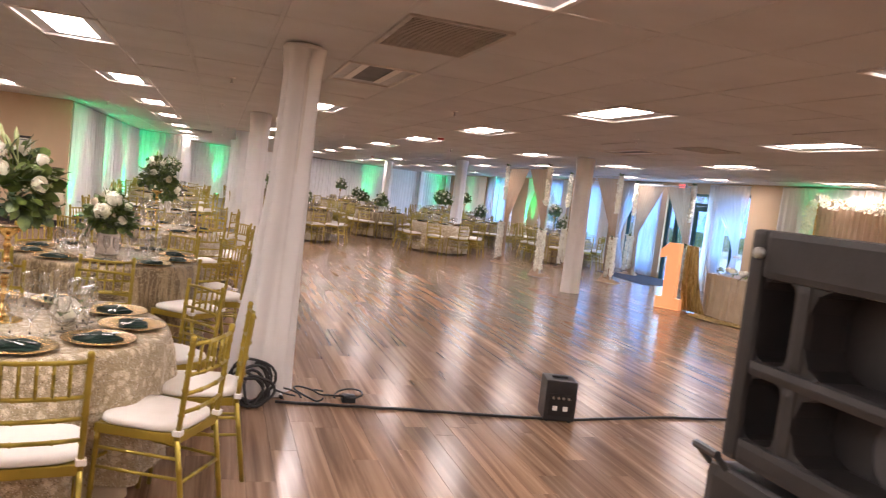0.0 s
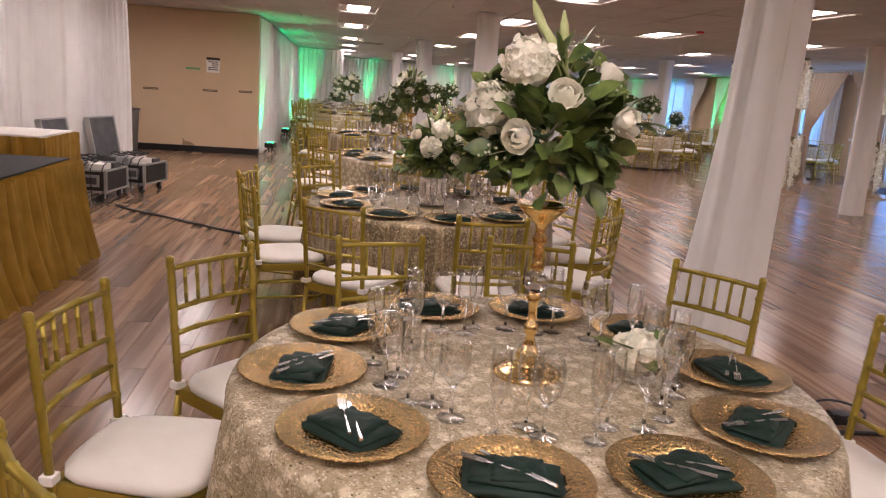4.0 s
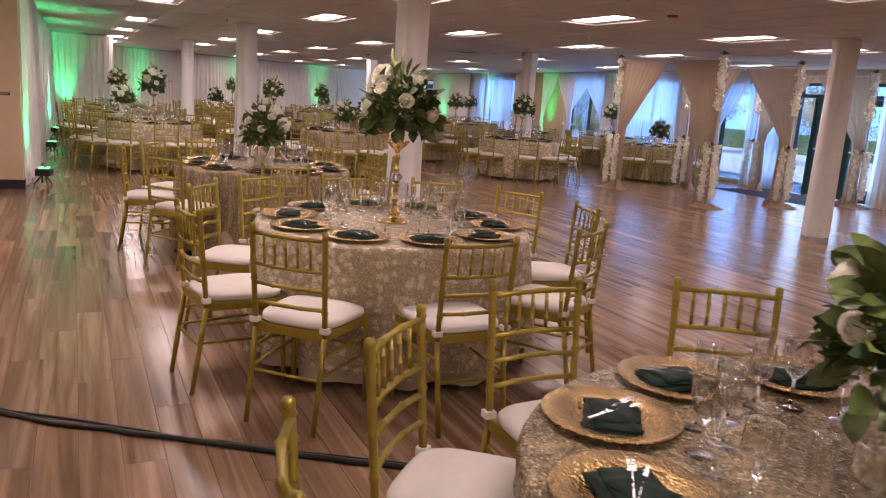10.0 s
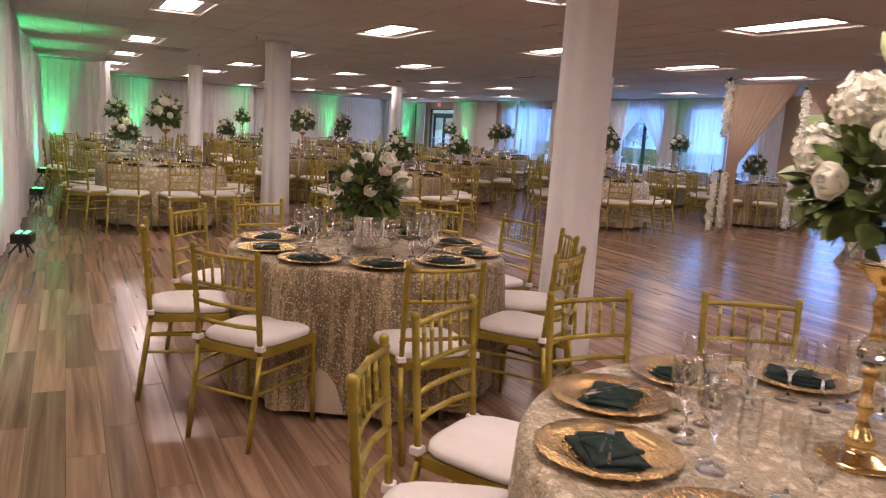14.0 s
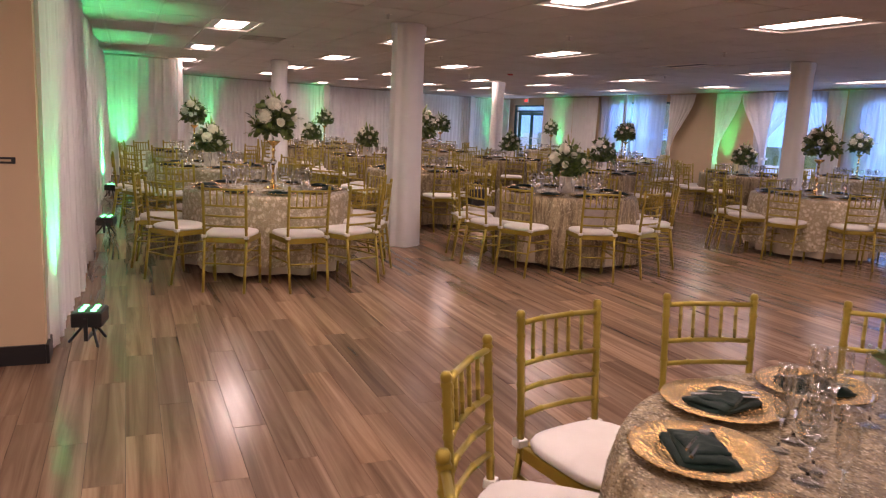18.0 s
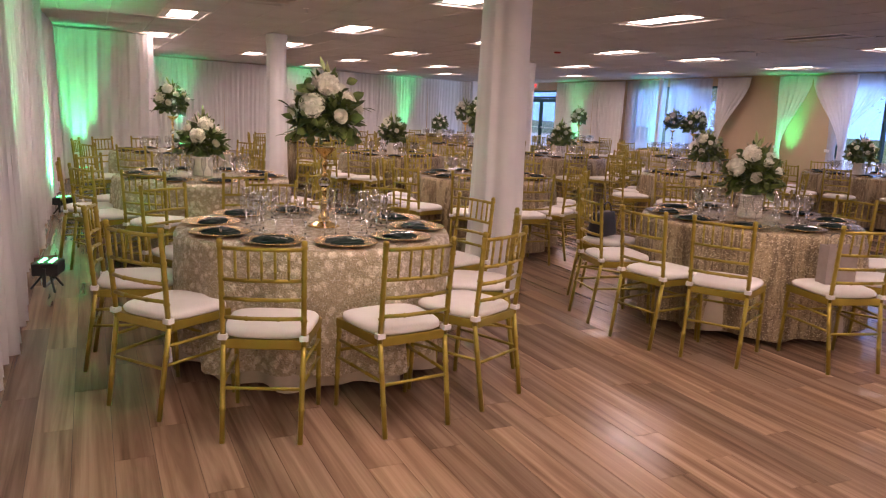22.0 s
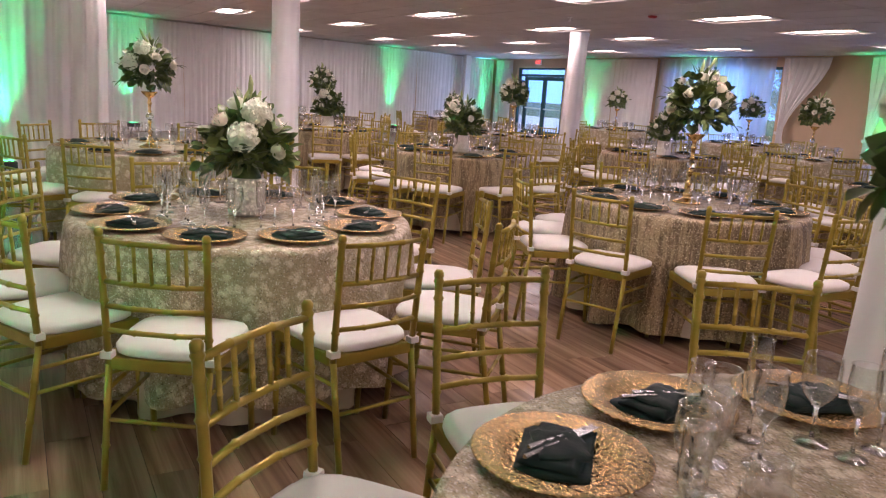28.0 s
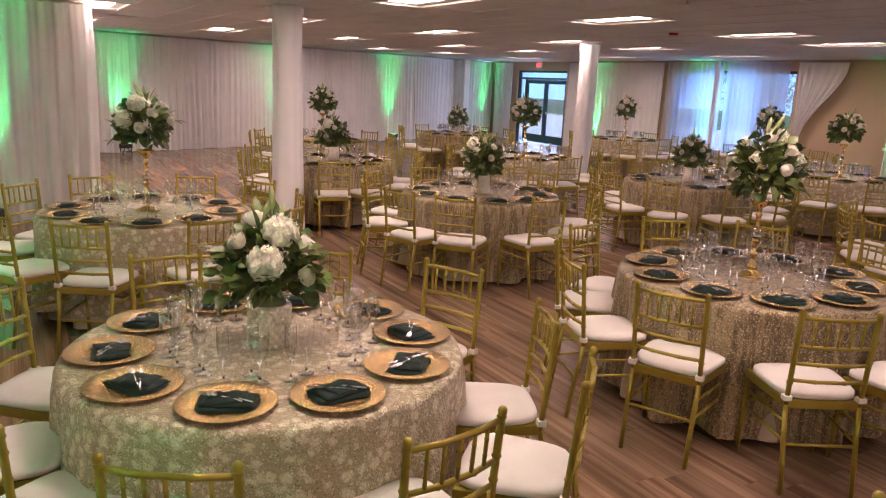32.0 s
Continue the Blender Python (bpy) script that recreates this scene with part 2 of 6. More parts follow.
def clear_glass(name, tint=(1, 1, 1)):
    """Thin clear glass: what lies behind shows through, and the surface mirrors more at a slant."""
    m = mat(name, tint, 0.0)
    nt = m.node_tree
    tr, gl, lw, mix = (nt.nodes.new(k) for k in ("ShaderNodeBsdfTransparent", "ShaderNodeBsdfGlossy", "ShaderNodeLayerWeight", "ShaderNodeMixShader"))
    tr.inputs[0].default_value = (*(0.96 * c for c in tint), 1)
    gl.inputs["Roughness"].default_value = 0.1
    lw.inputs["Blend"].default_value = 0.5
    pw, ma = (nt.nodes.new("ShaderNodeMath") for _ in range(2))
    pw.operation, ma.operation = "POWER", "MULTIPLY_ADD"
    pw.inputs[1].default_value = 2.0
    ma.inputs[1].default_value, ma.inputs[2].default_value = 0.85, 0.17
    link(m, lw.outputs["Facing"], pw.inputs[0])
    link(m, pw.outputs[0], ma.inputs[0])
    link(m, ma.outputs[0], mix.inputs[0])
    link(m, tr.outputs[0], mix.inputs[1])
    link(m, gl.outputs[0], mix.inputs[2])
    link(m, mix.outputs[0], nt.nodes["Material Output"].inputs[0])
    return m


GOLD = varied("gold chair lacquer", (0.30, 0.225, 0.034), (0.44, 0.34, 0.06), 0.34, 4.0, 0.55, 90.0, 0.1, 0.001)
CUSHION = varied("white cushion vinyl", (0.74, 0.70, 0.65), (0.82, 0.79, 0.74), 0.6, 5.0, 0.0, 300.0, 0.2, 0.001)
TIE = mat("white tie cloth", (0.8, 0.77, 0.72), 0.8)
CLOTH_SEQ = sequin("champagne sequins", (0.185, 0.14, 0.08), (0.4, 0.31, 0.18), 210.0, False)
CLOTH_LACE = sequin("champagne rosette lace", (0.39, 0.32, 0.2), (0.65, 0.572, 0.42), 260.0, True)
UNDER = varied("cream underskirt satin", (0.44, 0.36, 0.255), (0.54, 0.455, 0.335), 0.45, 4.0, 0.0, 200.0, 0.1, 0.001)
CHARGER = hammered("hammered gold plate", (0.68, 0.455, 0.2))
NAPKIN = varied("dark green satin napkin", (0.003, 0.014, 0.01), (0.007, 0.027, 0.02), 0.62, 14.0, 0.0, 260.0, 0.35, 0.002, Specular_IOR_Level=0.3)
STEEL = mat("polished cutlery steel", (0.5, 0.5, 0.5), 0.24, 1.0)
GLASS = clear_glass("clear stemware glass")
CRYSTAL = mat("cut crystal", (1, 1, 1), 0.02, 0.0, IOR=1.5, Transmission_Weight=1.0)
BRASS = varied("bright brass", (0.74, 0.50, 0.20), (0.86, 0.62, 0.28), 0.18, 12.0, 1.0, 60.0, 0.05, 0.001)
SILVER = varied("silver beads", (0.66, 0.60, 0.52), (0.82, 0.77, 0.68), 0.34, 30.0, 1.0, 60.0, 0.1, 0.001)
LEAF = varied("dark green leaves", (0.02, 0.046, 0.009), (0.17, 0.235, 0.055), 0.46, 16.0, 0.0, 150.0, 0.2, 0.001, Coat_Weight=0.12)
CASE_EDGE = varied("satin case aluminium", (0.38, 0.38, 0.38), (0.5, 0.5, 0.49), 0.45, 8.0, 0.6)
OUTLEAF = varied("sunlit tree leaves", (0.09, 0.14, 0.05), (0.24, 0.3, 0.12), 0.6, 2.0, 0.0, 40.0, 0.2, 0.002)
LEAF2 = varied("blue-green eucalyptus leaves", (0.035, 0.075, 0.03), (0.07, 0.13, 0.055), 0.55, 25.0, 0.0, 150.0, 0.2, 0.001)
PETAL = fabric("ivory petals", (0.94, 0.91, 0.78), (0.97, 0.95, 0.85), 0.6, 0.3, 22.0, 120.0)
PETAL2 = fabric("blush cream petals", (0.86, 0.76, 0.62), (0.90, 0.83, 0.72), 0.6, 0.4, 22.0, 120.0)
BUD = varied("lily bud green", (0.30, 0.38, 0.12), (0.5, 0.56, 0.28), 0.5, 14.0)
DRAPE = fabric("white drape voile", (0.83, 0.82, 0.81), (0.90, 0.89, 0.88), 0.85, 0.14)
SHEER = sheer("white sheer voile", (0.84, 0.85, 0.86), 0.36)
TAUPE = fabric("taupe curtain voile", (0.42, 0.30, 0.195), (0.52, 0.385, 0.26), 0.7, 0.4)
GOLDSKIRT = varied("gold satin skirting", (0.36, 0.215, 0.035), (0.52, 0.32, 0.06), 0.3, 6.0, 0.3, 300.0, 0.15, 0.001)
TAN = varied("tan wall paint", (0.60, 0.45, 0.29), (0.66, 0.50, 0.33), 0.7, 1.2, 0.0, 180.0, 0.12, 0.001)
CEIL = varied("off-white ceiling tile", (0.50, 0.49, 0.475), (0.57, 0.56, 0.545), 0.9, 1.6, 0.0, 260.0, 0.35, 0.002)
CEILGRID = mat("ceiling grid paint", (0.66, 0.62, 0.57), 0.6)
BASEB = mat("black vinyl baseboard", (0.012, 0.011, 0.012), 0.45)
BLACK = varied("black moulded plastic", (0.012, 0.012, 0.013), (0.03, 0.03, 0.032), 0.45, 9.0, 0.0, 220.0, 0.25, 0.001)
RUBBER = mat("black cable rubber", (0.012, 0.011, 0.011), 0.5)
GREY = varied("dark case laminate", (0.05, 0.05, 0.055), (0.10, 0.10, 0.105), 0.5, 7.0, 0.0, 140.0, 0.15, 0.001)
ALU = varied("brushed aluminium", (0.58, 0.57, 0.56), (0.74, 0.73, 0.71), 0.35, 8.0, 1.0)
WHITE = varied("white paint", (0.76, 0.73, 0.69), (0.82, 0.79, 0.75), 0.5, 3.0, 0.0, 160.0, 0.1, 0.001)
TEAL = varied("dark teal door frame", (0.012, 0.075, 0.075), (0.02, 0.10, 0.10), 0.4, 4.0)
PANE = clear_glass("window glass", (0.72, 0.86, 1.0))
NAVY = varied("navy entrance mat", (0.012, 0.016, 0.035), (0.022, 0.028, 0.055), 0.95, 12.0, 0.0, 300.0, 0.5, 0.004)
DIFF = glow("lamp diffuser", LAMP_C, LAMP_W)
DIFF_DIM = glow("aged lamp diffuser", LAMP_C, LAMP_W * 0.62)
LED = glow("green led", (0.02, 1.0, 0.25), 5.0)
RED = glow("red exit letters", (1.0, 0.05, 0.03), 1.6)
CREAM = glow("lit peach acrylic", (1.0, 0.45, 0.2), 0.17)
PAPER = mat("white paper", (0.8, 0.79, 0.76), 0.7)
INK = mat("black ink", (0.02, 0.02, 0.02), 0.6)
GREENTAPE = mat("green tape", (0.15, 0.4, 0.16), 0.6)


# ---- building helpers ----
def smooth(me):
    me.polygons.foreach_set("use_smooth", [True] * len(me.polygons))


def mesh_of(name, bm, material, shade=False):
    me = bpy.data.meshes.new(name)
    bm.to_mesh(me)
    bm.free()
    for k in (material if isinstance(material, (list, tuple)) else [material]):
        me.materials.append(k)
    if shade:
        smooth(me)
    return me


def part(name, bm, material, parent=None, label="", shade=False, m=None):
    ob = new(name, bm if isinstance(bm, bpy.types.Mesh) else mesh_of(name, bm, material, shade))
    if m is not None:
        ob.matrix_world = m
    if parent:
        ob.parent = parent
    return tagged(ob, label)


def thing(name, label, category, group="", m=None, kind=""):
    ob = new(name)
    ob.empty_display_size = 0.1
    if m is not None:
        ob.matrix_world = m
    return tagged(ob, label, category, group, kind)


def bm_box(bm, x0, y0, z0, x1, y1, z1, bevel=0.0, m=None):
    r = bmesh.ops.create_cube(bm, size=1.0)
    for v in r["verts"]:
        v.co = Vector(((x0 + x1) / 2 + v.co.x * (x1 - x0), (y0 + y1) / 2 + v.co.y * (y1 - y0), (z0 + z1) / 2 + v.co.z * (z1 - z0)))
    if bevel:
        es = list({e for v in r["verts"] for e in v.link_edges})
        got = bmesh.ops.bevel(bm, geom=es, offset=bevel, segments=2, affect="EDGES", profile=0.7)
        vs = list({v for f in got["faces"] for v in f.verts} | {v for v in r["verts"] if v.is_valid})
    else:
        vs = r["verts"]
    if m is not None:
        bmesh.ops.transform(bm, matrix=m, verts=vs)
    return bm


def boxed(x0, y0, z0, x1, y1, z1, bevel=0.0, m=None):
    return bm_box(bmesh.new(), x0, y0, z0, x1, y1, z1, bevel, m)


def bm_tube(bm, pts, radii, n=8, cap=True):
    """A round bar along points, with a radius at each."""
    rings = []
    for i, p in enumerate(pts):
        p = Vector(p)
        d = (Vector(pts[min(i + 1, len(pts) - 1)]) - Vector(pts[max(i - 1, 0)])).normalized()
        u = d.orthogonal() if abs(d.z) < 0.99 else Vector((1, 0, 0))
        if abs(d.z) < 0.95:
            u = d.cross(Vector((0, 0, 1)))
        u = (u - d * u.dot(d)).normalized()
        w = d.cross(u)
        r = radii[i] if isinstance(radii, (list, tuple)) else radii
        rings.append([bm.verts.new(p + r * (math.cos(a) * u + math.sin(a) * w)) for a in (2 * math.pi * k / n for k in range(n))])
    for a, b in zip(rings, rings[1:]):
        for k in range(n):
            bm.faces.new((a[k], a[(k + 1) % n], b[(k + 1) % n], b[k]))
    if cap:
        bm.faces.new(rings[0][::-1])
        bm.faces.new(rings[-1])
    return bm


def bm_lathe(bm, profile, n=24, wobble=None, close=False):
    """profile: (radius, z) from bottom to top."""
    rings = []
    for i, (r, z) in enumerate(profile):
        ring = []
        for k in range(n):
            a = 2 * math.pi * k / n
            rr = r * (1 + (wobble(a, z) if wobble else 0))
            ring.append(bm.verts.new((rr * math.cos(a), rr * math.sin(a), z)))
        rings.append(ring)
    for a, b in zip(rings, rings[1:]):
        for k in range(n):
            bm.faces.new((a[k], a[(k + 1) % n], b[(k + 1) % n], b[k]))
    if close:
        bm.faces.new(rings[0][::-1])
        bm.faces.new(rings[-1])
    return bm


def lathe(profile, n=24, wobble=None, close=False):
    return bm_lathe(bmesh.new(), profile, n, wobble, close)


def bamboo(p0, p1, r, rings, bend=None):
    """Points and radii of a turned bar with ring swellings."""
    p0, p1 = Vector(p0), Vector(p1)
    ts = [0.0]
    for t in rings:
        ts += [t - 0.018, t, t + 0.018]
    ts += [1.0]
    pts, rad = [], []
    for i, t in enumerate(ts):
        p = p0.lerp(p1, t)
        if bend:
            p = p + Vector(bend) * (4 * t * (1 - t))
        pts.append(p)
        rad.append(r * (1.32 if 0 < i < len(ts) - 1 and (i - 2) % 3 == 0 else 1.0))
    return pts, rad


def tube(p0, p1, r, rings=(), bend=None, n=8):
    pts, rad = bamboo(p0, p1, r, rings, bend)
    return bm_tube(bmesh.new(), pts, rad, n)


def ease(t):
    return t * t * (3 - 2 * t)


# ---- the hall: outer shell ----
X0, Y0, Y1 = -6.2, -6.0, 40.3
EAST = pose(12.958, 0, 0, 0, 0, -math.degrees(math.atan(0.055)))  # the window wall runs at a slight angle; local x = 0 is its face


def structure(name, bm, material, label, m=None, shade=False):
    return tagged(part(name, bm, material, None, label, shade, m), kind="structure", category=name.split("_")[0])


structure("wall_south", boxed(X0 - 0.2, Y0 - 0.2, 0, 15.5, Y0, H), TAN, "plain tan painted wall behind the loudspeaker")
structure("wall_west", boxed(X0 - 0.2, Y0, 0, X0, 14.63, H), TAN, "plain tan painted wall beyond the buffet")
tanwall = structure("wall_tan", boxed(X0 - 0.2, 14.63, 0, -0.62, 14.83, H), TAN, "tan painted wall with small taped notices")
structure("wall_side", boxed(-0.96, 14.83, 0, -0.86, 27.9, H), TAN, "tan wall hidden behind white drapes")
structure("wall_return", boxed(-0.96, 27.9, 0, 0.80, 28.0, H), TAN, "tan wall behind the cross drape")
SLANT = 0.37                      # the end wall runs at a slant


def end_wall(x):
    return 34.75 + SLANT * x


structure("wall_inner", boxed(0.70, 28.0, 0, 0.80, 35.5, H), TAN, "tan wall behind the far drapes")
structure("wall_north", boxed(0, 0.2, 0, 15.6, 0.4, H), TAN, "tan end wall behind white drapes", pose(0.7, end_wall(0.7), 0, 0, 0, math.degrees(math.atan(SLANT))))
structure("baseboard", boxed(X0, 14.612, 0, -0.62, 14.63, 0.115, 0.004), BASEB, "black vinyl baseboard along the tan wall")
structure("baseboard", boxed(-0.62, 14.61, 0, -0.602, 14.83, 0.115, 0.004), BASEB, "black vinyl baseboard round the wall end")
ground = bmesh.new()
bmesh.ops.create_grid(ground, x_segments=2, y_segments=2, size=400)
bmesh.ops.translate(ground, verts=ground.verts, vec=(0, 0, -0.14))
structure("ground", ground, varied("pale sunlit concrete", (0.52, 0.52, 0.51), (0.62, 0.62, 0.61), 0.9, 0.4), "pale paved ground outside the windows")
structure("floor_slab", boxed(X0 - 0.2, Y0 - 0.2, -0.13, 15.9, Y1 + 0.2, -0.012), mat("dark joint", (0.03, 0.02, 0.015), 0.8), "dark underlay beneath the planks")
structure("roof", boxed(X0 - 0.3, Y0 - 0.3, H + 0.25, 16.2, Y1 + 0.4, H + 0.4), WHITE, "flat roof over the hall")

# window wall: pieces between the openings, in the wall's own frame
OPEN = [(11.75, 12.9, 0.3, 2.36, "window"), (13.1, 15.3, 0.0, 2.32, "door"), (15.6, 17.5, 0.08, 2.36, "window"), (18.8, 21.6, 0.5, 2.36, "window"), (22.2, 24.3, 0.5, 2.36, "window"), (28.0, 31.6, 0.5, 2.36, "window"), (36.15, 38.95, 0.0, 2.3, "door")]
y = Y0
for a, b, z0, z1, kind in OPEN:
    structure("wall_east", boxed(0, y, 0, 0.2, a, H + 0.1), TAN, "tan window wall between openings", EAST)
    if z0 > 0:
        structure("wall_east", boxed(0, a, 0, 0.2, b, z0), TAN, "low tan wall under a window", EAST)
    structure("wall_east", boxed(0, a, z1, 0.2, b, H + 0.1), TAN, "tan wall over an opening", EAST)
    y = b
structure("wall_east", boxed(0, y, 0, 0.2, Y1 + 0.6, H + 0.1), TAN, "tan window wall between openings", EAST)

# blue area lamps added inside each window and door, standing in for sky light
for a, b, z0, z1, kind in OPEN:
    al = new("window_daylight", bpy.data.lights.new("window_daylight", "AREA"))
    al.data.shape, al.data.size, al.data.size_y = "RECTANGLE", b - a - 0.14, z1 - z0 - 0.14
    al.data.energy, al.data.color = (6.0 * (b - a), (0.15, 0.42, 1.0)) if kind == "window" else (9.0 * (b - a), (0.45, 0.68, 1.0))
    al.matrix_world = EAST @ pose(0.05, (a + b) / 2, (z0 + z1) / 2, 0, 90, 0)
count = {"window": 0, "door": 0}
for a, b, z0, z1, kind in OPEN:
    count[kind] += 1
    ob = thing(f"{kind}_{count[kind]}", "dark teal framed glass double door" if kind == "door" else "wide dark teal framed shop window", kind, m=EAST, kind="structure")
    w = 0.06
    part("frame_head", boxed(0.06, a, z1 - w, 0.14, b, z1, 0.004), TEAL, ob)
    part("frame_jamb", boxed(0.06, a, z0, 0.14, a + w, z1 - w, 0.004), TEAL, ob)
    part("frame_jamb", boxed(0.06, b - w, z0, 0.14, b, z1 - w, 0.004), TEAL, ob)
    if kind == "window":
        part("sill", boxed(-0.02, a, z0 - 0.03, 0.15, b, z0 + 0.02, 0.004), WHITE, ob)
        mid = (a + b) / 2
        part("mullion", boxed(0.06, mid - 0.03, z0, 0.14, mid + 0.03, z1 - w, 0.004), TEAL, ob)
        for p, q in ((a + w, mid - 0.03), (mid + 0.03, b - w)):
            g = part("pane", boxed(0.095, p, z0 + 0.02, 0.103, q, z1 - w), PANE, ob)
            g.visible_shadow = False
    else:
        tz = 2.02
        side = 0.42
        part("transom", boxed(0.06, a + w, tz, 0.14, b - w, tz + 0.07, 0.004), TEAL, ob)
        part("sidelight_post", boxed(0.06, b - w - side, 0, 0.14, b - w - side + 0.06, tz, 0.004), TEAL, ob)
        for p, q, r, s in ((a + w, b - w, tz + 0.07, z1 - w), (b - w - side + 0.06, b - w, 0.02, tz)):
            g = part("pane", boxed(0.095, p, r, 0.103, q, s), PANE, ob)
            g.visible_shadow = False
        l0, l1 = a + w, b - w - side
        for p, q in ((l0, (l0 + l1) / 2 - 0.004), ((l0 + l1) / 2 + 0.004, l1)):
            leaf = part("door_leaf", boxed(0.075, p, 0.02, 0.125, p + 0.09, tz - 0.004, 0.004), TEAL, ob)
            bm = boxed(0.075, q - 0.09, 0.02, 0.125, q, tz - 0.004, 0.004)
            bm_box(bm, 0.075, p + 0.09, 0.02, 0.125, q - 0.09, 0.27, 0.004)
            bm_box(bm, 0.075, p + 0.09, tz - 0.13, 0.125, q - 0.09, tz - 0.004, 0.004)
            part("rail_frame", bm, TEAL, leaf)
            g = part("pane", boxed(0.096, p + 0.09, 0.27, 0.104, q - 0.09, tz - 0.13), PANE, leaf)
            g.visible_shadow = False
            part("push_bar", tube((0.045, p + 0.1, 0.98), (0.045, q - 0.1, 0.98), 0.016), ALU, leaf, "brushed push bar")

# ---- ceiling of tiles, with the lamps let in ----
# the x = -3.74 column is added out of view to brighten the buffet side
LX = [-3.74, -1.3, 1.12, 3.56, 6.0, 8.44, 10.32, 12.76]
LY = [-3.2, 0.5, 4.3, 8.1, 11.85, 15.55, 20.2, 24.2, 28.15, 31.8, 35.4]
DARK = {(3, 2), (5, 3), (5, 6)}


def bounds(cs, size, lo, hi):
    """Tile edges so that each lamp fills one tile."""
    out = []
    c = cs[0] - size / 2
    while c > lo:
        out.append(c)
        c -= size
    out.append(lo)
    out.reverse()
    for a, b in zip(cs, cs[1:]):
        p, q = a + size / 2, b - size / 2
        n = max(1, round((q - p) / size))
        out += [p + (q - p) * k / n for k in range(n + 1)]
    c = cs[-1] + size / 2
    while c < hi:
        out.append(c)
        c += size
    return out + [hi]


def no_lamp(i, j):
    """Places of the lamp grid that hold a plain tile."""
    return (i == 1 and j == 2) or (i < 2 and j > 4) or LY[j] > end_wall(LX[i]) - 1.2


XB, YB = bounds(LX, 0.61, X0, 15.9), bounds(LY, 1.22, Y0, Y1)
lit = {(min(range(len(XB)), key=lambda i: abs(XB[i] - (x - 0.305))), min(range(len(YB)), key=lambda j: abs(YB[j] - (yy - 0.61)))) for i0, x in enumerate(LX) for j0, yy in enumerate(LY) if not (no_lamp(i0, j0))}
verts, faces = [], []
rng = random.Random(5)
for i in range(len(XB) - 1):
    for j in range(len(YB) - 1):
        if (i, j) in lit:
            continue
        x0, x1, y0, y1 = XB[i] + 0.012, XB[i + 1] - 0.012, YB[j] + 0.012, YB[j + 1] - 0.012
        k = len(verts)
        dz = [rng.uniform(-0.002, 0.002) - (rng.uniform(0.004, 0.014) if rng.random() < 0.05 else 0) for _ in range(4)]
        top = H + 0.012
        verts += [(x0, y0, top), (x1, y0, top), (x1, y1, top), (x0, y1, top)]
        e = 0.006
        verts += [(x0 + e, y0 + e, H + 0.006 + dz[0]), (x1 - e, y0 + e, H + 0.006 + dz[1]), (x1 - e, y1 - e, H + 0.006 + dz[2]), (x0 + e, y1 - e, H + 0.006 + dz[3])]
        faces += [(k + 7, k + 6, k + 5, k + 4)] + [(k + a, k + 4 + a, k + 4 + (a + 1) % 4, k + (a + 1) % 4) for a in range(4)]
for x in XB:
    k = len(verts)
    verts += [(x - 0.012, Y0, H + 0.011), (x + 0.012, Y0, H + 0.011), (x + 0.012, Y1, H + 0.011), (x - 0.012, Y1, H + 0.011)]
    faces.append((k + 3, k + 2, k + 1, k))
for j, yb in enumerate(YB):
    k = len(verts)
    verts += [(X0, yb - 0.012, H + 0.0105), (15.9, yb - 0.012, H + 0.0105), (15.9, yb + 0.012, H + 0.0105), (X0, yb + 0.012, H + 0.0105)]
    faces.append((k + 3, k + 2, k + 1, k))
me = bpy.data.meshes.new("ceiling")
me.from_pydata(verts, [], faces)
me.materials.append(CEIL)
tagged(new("ceiling", me), "low off-white suspended tile ceiling", "ceiling", kind="structure")


PERF = varied("perforated lamp reflector", (0.5, 0.5, 0.5), (0.58, 0.58, 0.58), 0.6, 9.0, 0.0, 400.0, 0.3, 0.002)


def troffer(x, yy, on=True, lit_by=DIFF):
    ob = thing("ceiling_light", "recessed rectangular ceiling light with a bright diffuser" if on else "recessed ceiling light switched off with louvres showing", "ceiling light", "ceiling lights", pose(x, yy, H))
    bm = bmesh.new()
    bm_box(bm, -0.300, -0.605, -0.004, -0.275, 0.605, 0.016)
    bm_box(bm, 0.275, -0.605, -0.004, 0.300, 0.605, 0.016)
    bm_box(bm, -0.275, -0.605, -0.004, 0.275, -0.58, 0.016)
    bm_box(bm, -0.275, 0.58, -0.004, 0.275, 0.605, 0.016)
    part("frame", bm, CEILGRID, ob)
    bm = bmesh.new()
    v = [bm.verts.new(c) for c in ((-0.275, -0.58, 0.012), (0.275, -0.58, 0.012), (0.275, 0.58, 0.012), (-0.275, 0.58, 0.012), (-0.165, -0.52, 0.024), (0.165, -0.52, 0.024), (0.165, 0.52, 0.024), (-0.165, 0.52, 0.024))]
    for a in range(4):
        bm.faces.new((v[a], v[(a + 1) % 4], v[4 + (a + 1) % 4], v[4 + a]))
    part("reflector", bm, PERF, ob, "perforated grey reflector")
    bm = bmesh.new()
    v = [bm.verts.new(c) for c in ((-0.165, -0.52, 0.023), (-0.165, 0.52, 0.023), (0.165, 0.52, 0.023), (0.165, -0.52, 0.023))]
    bm.faces.new(v)
    part("diffuser", bm, lit_by if on else GREY, ob)
    if not on:
        for k in (-0.14, 0.14):
            part("louvre", boxed(k - 0.03, -0.5, 0.01, k + 0.03, 0.5, 0.016), WHITE, ob)
    return ob


LAMP = troffer(LX[1], LY[0])
LAMP_DIM = troffer(LX[4], LY[0], True, DIFF_DIM)   # window-side lamps set weaker, only to darken that half of the hall
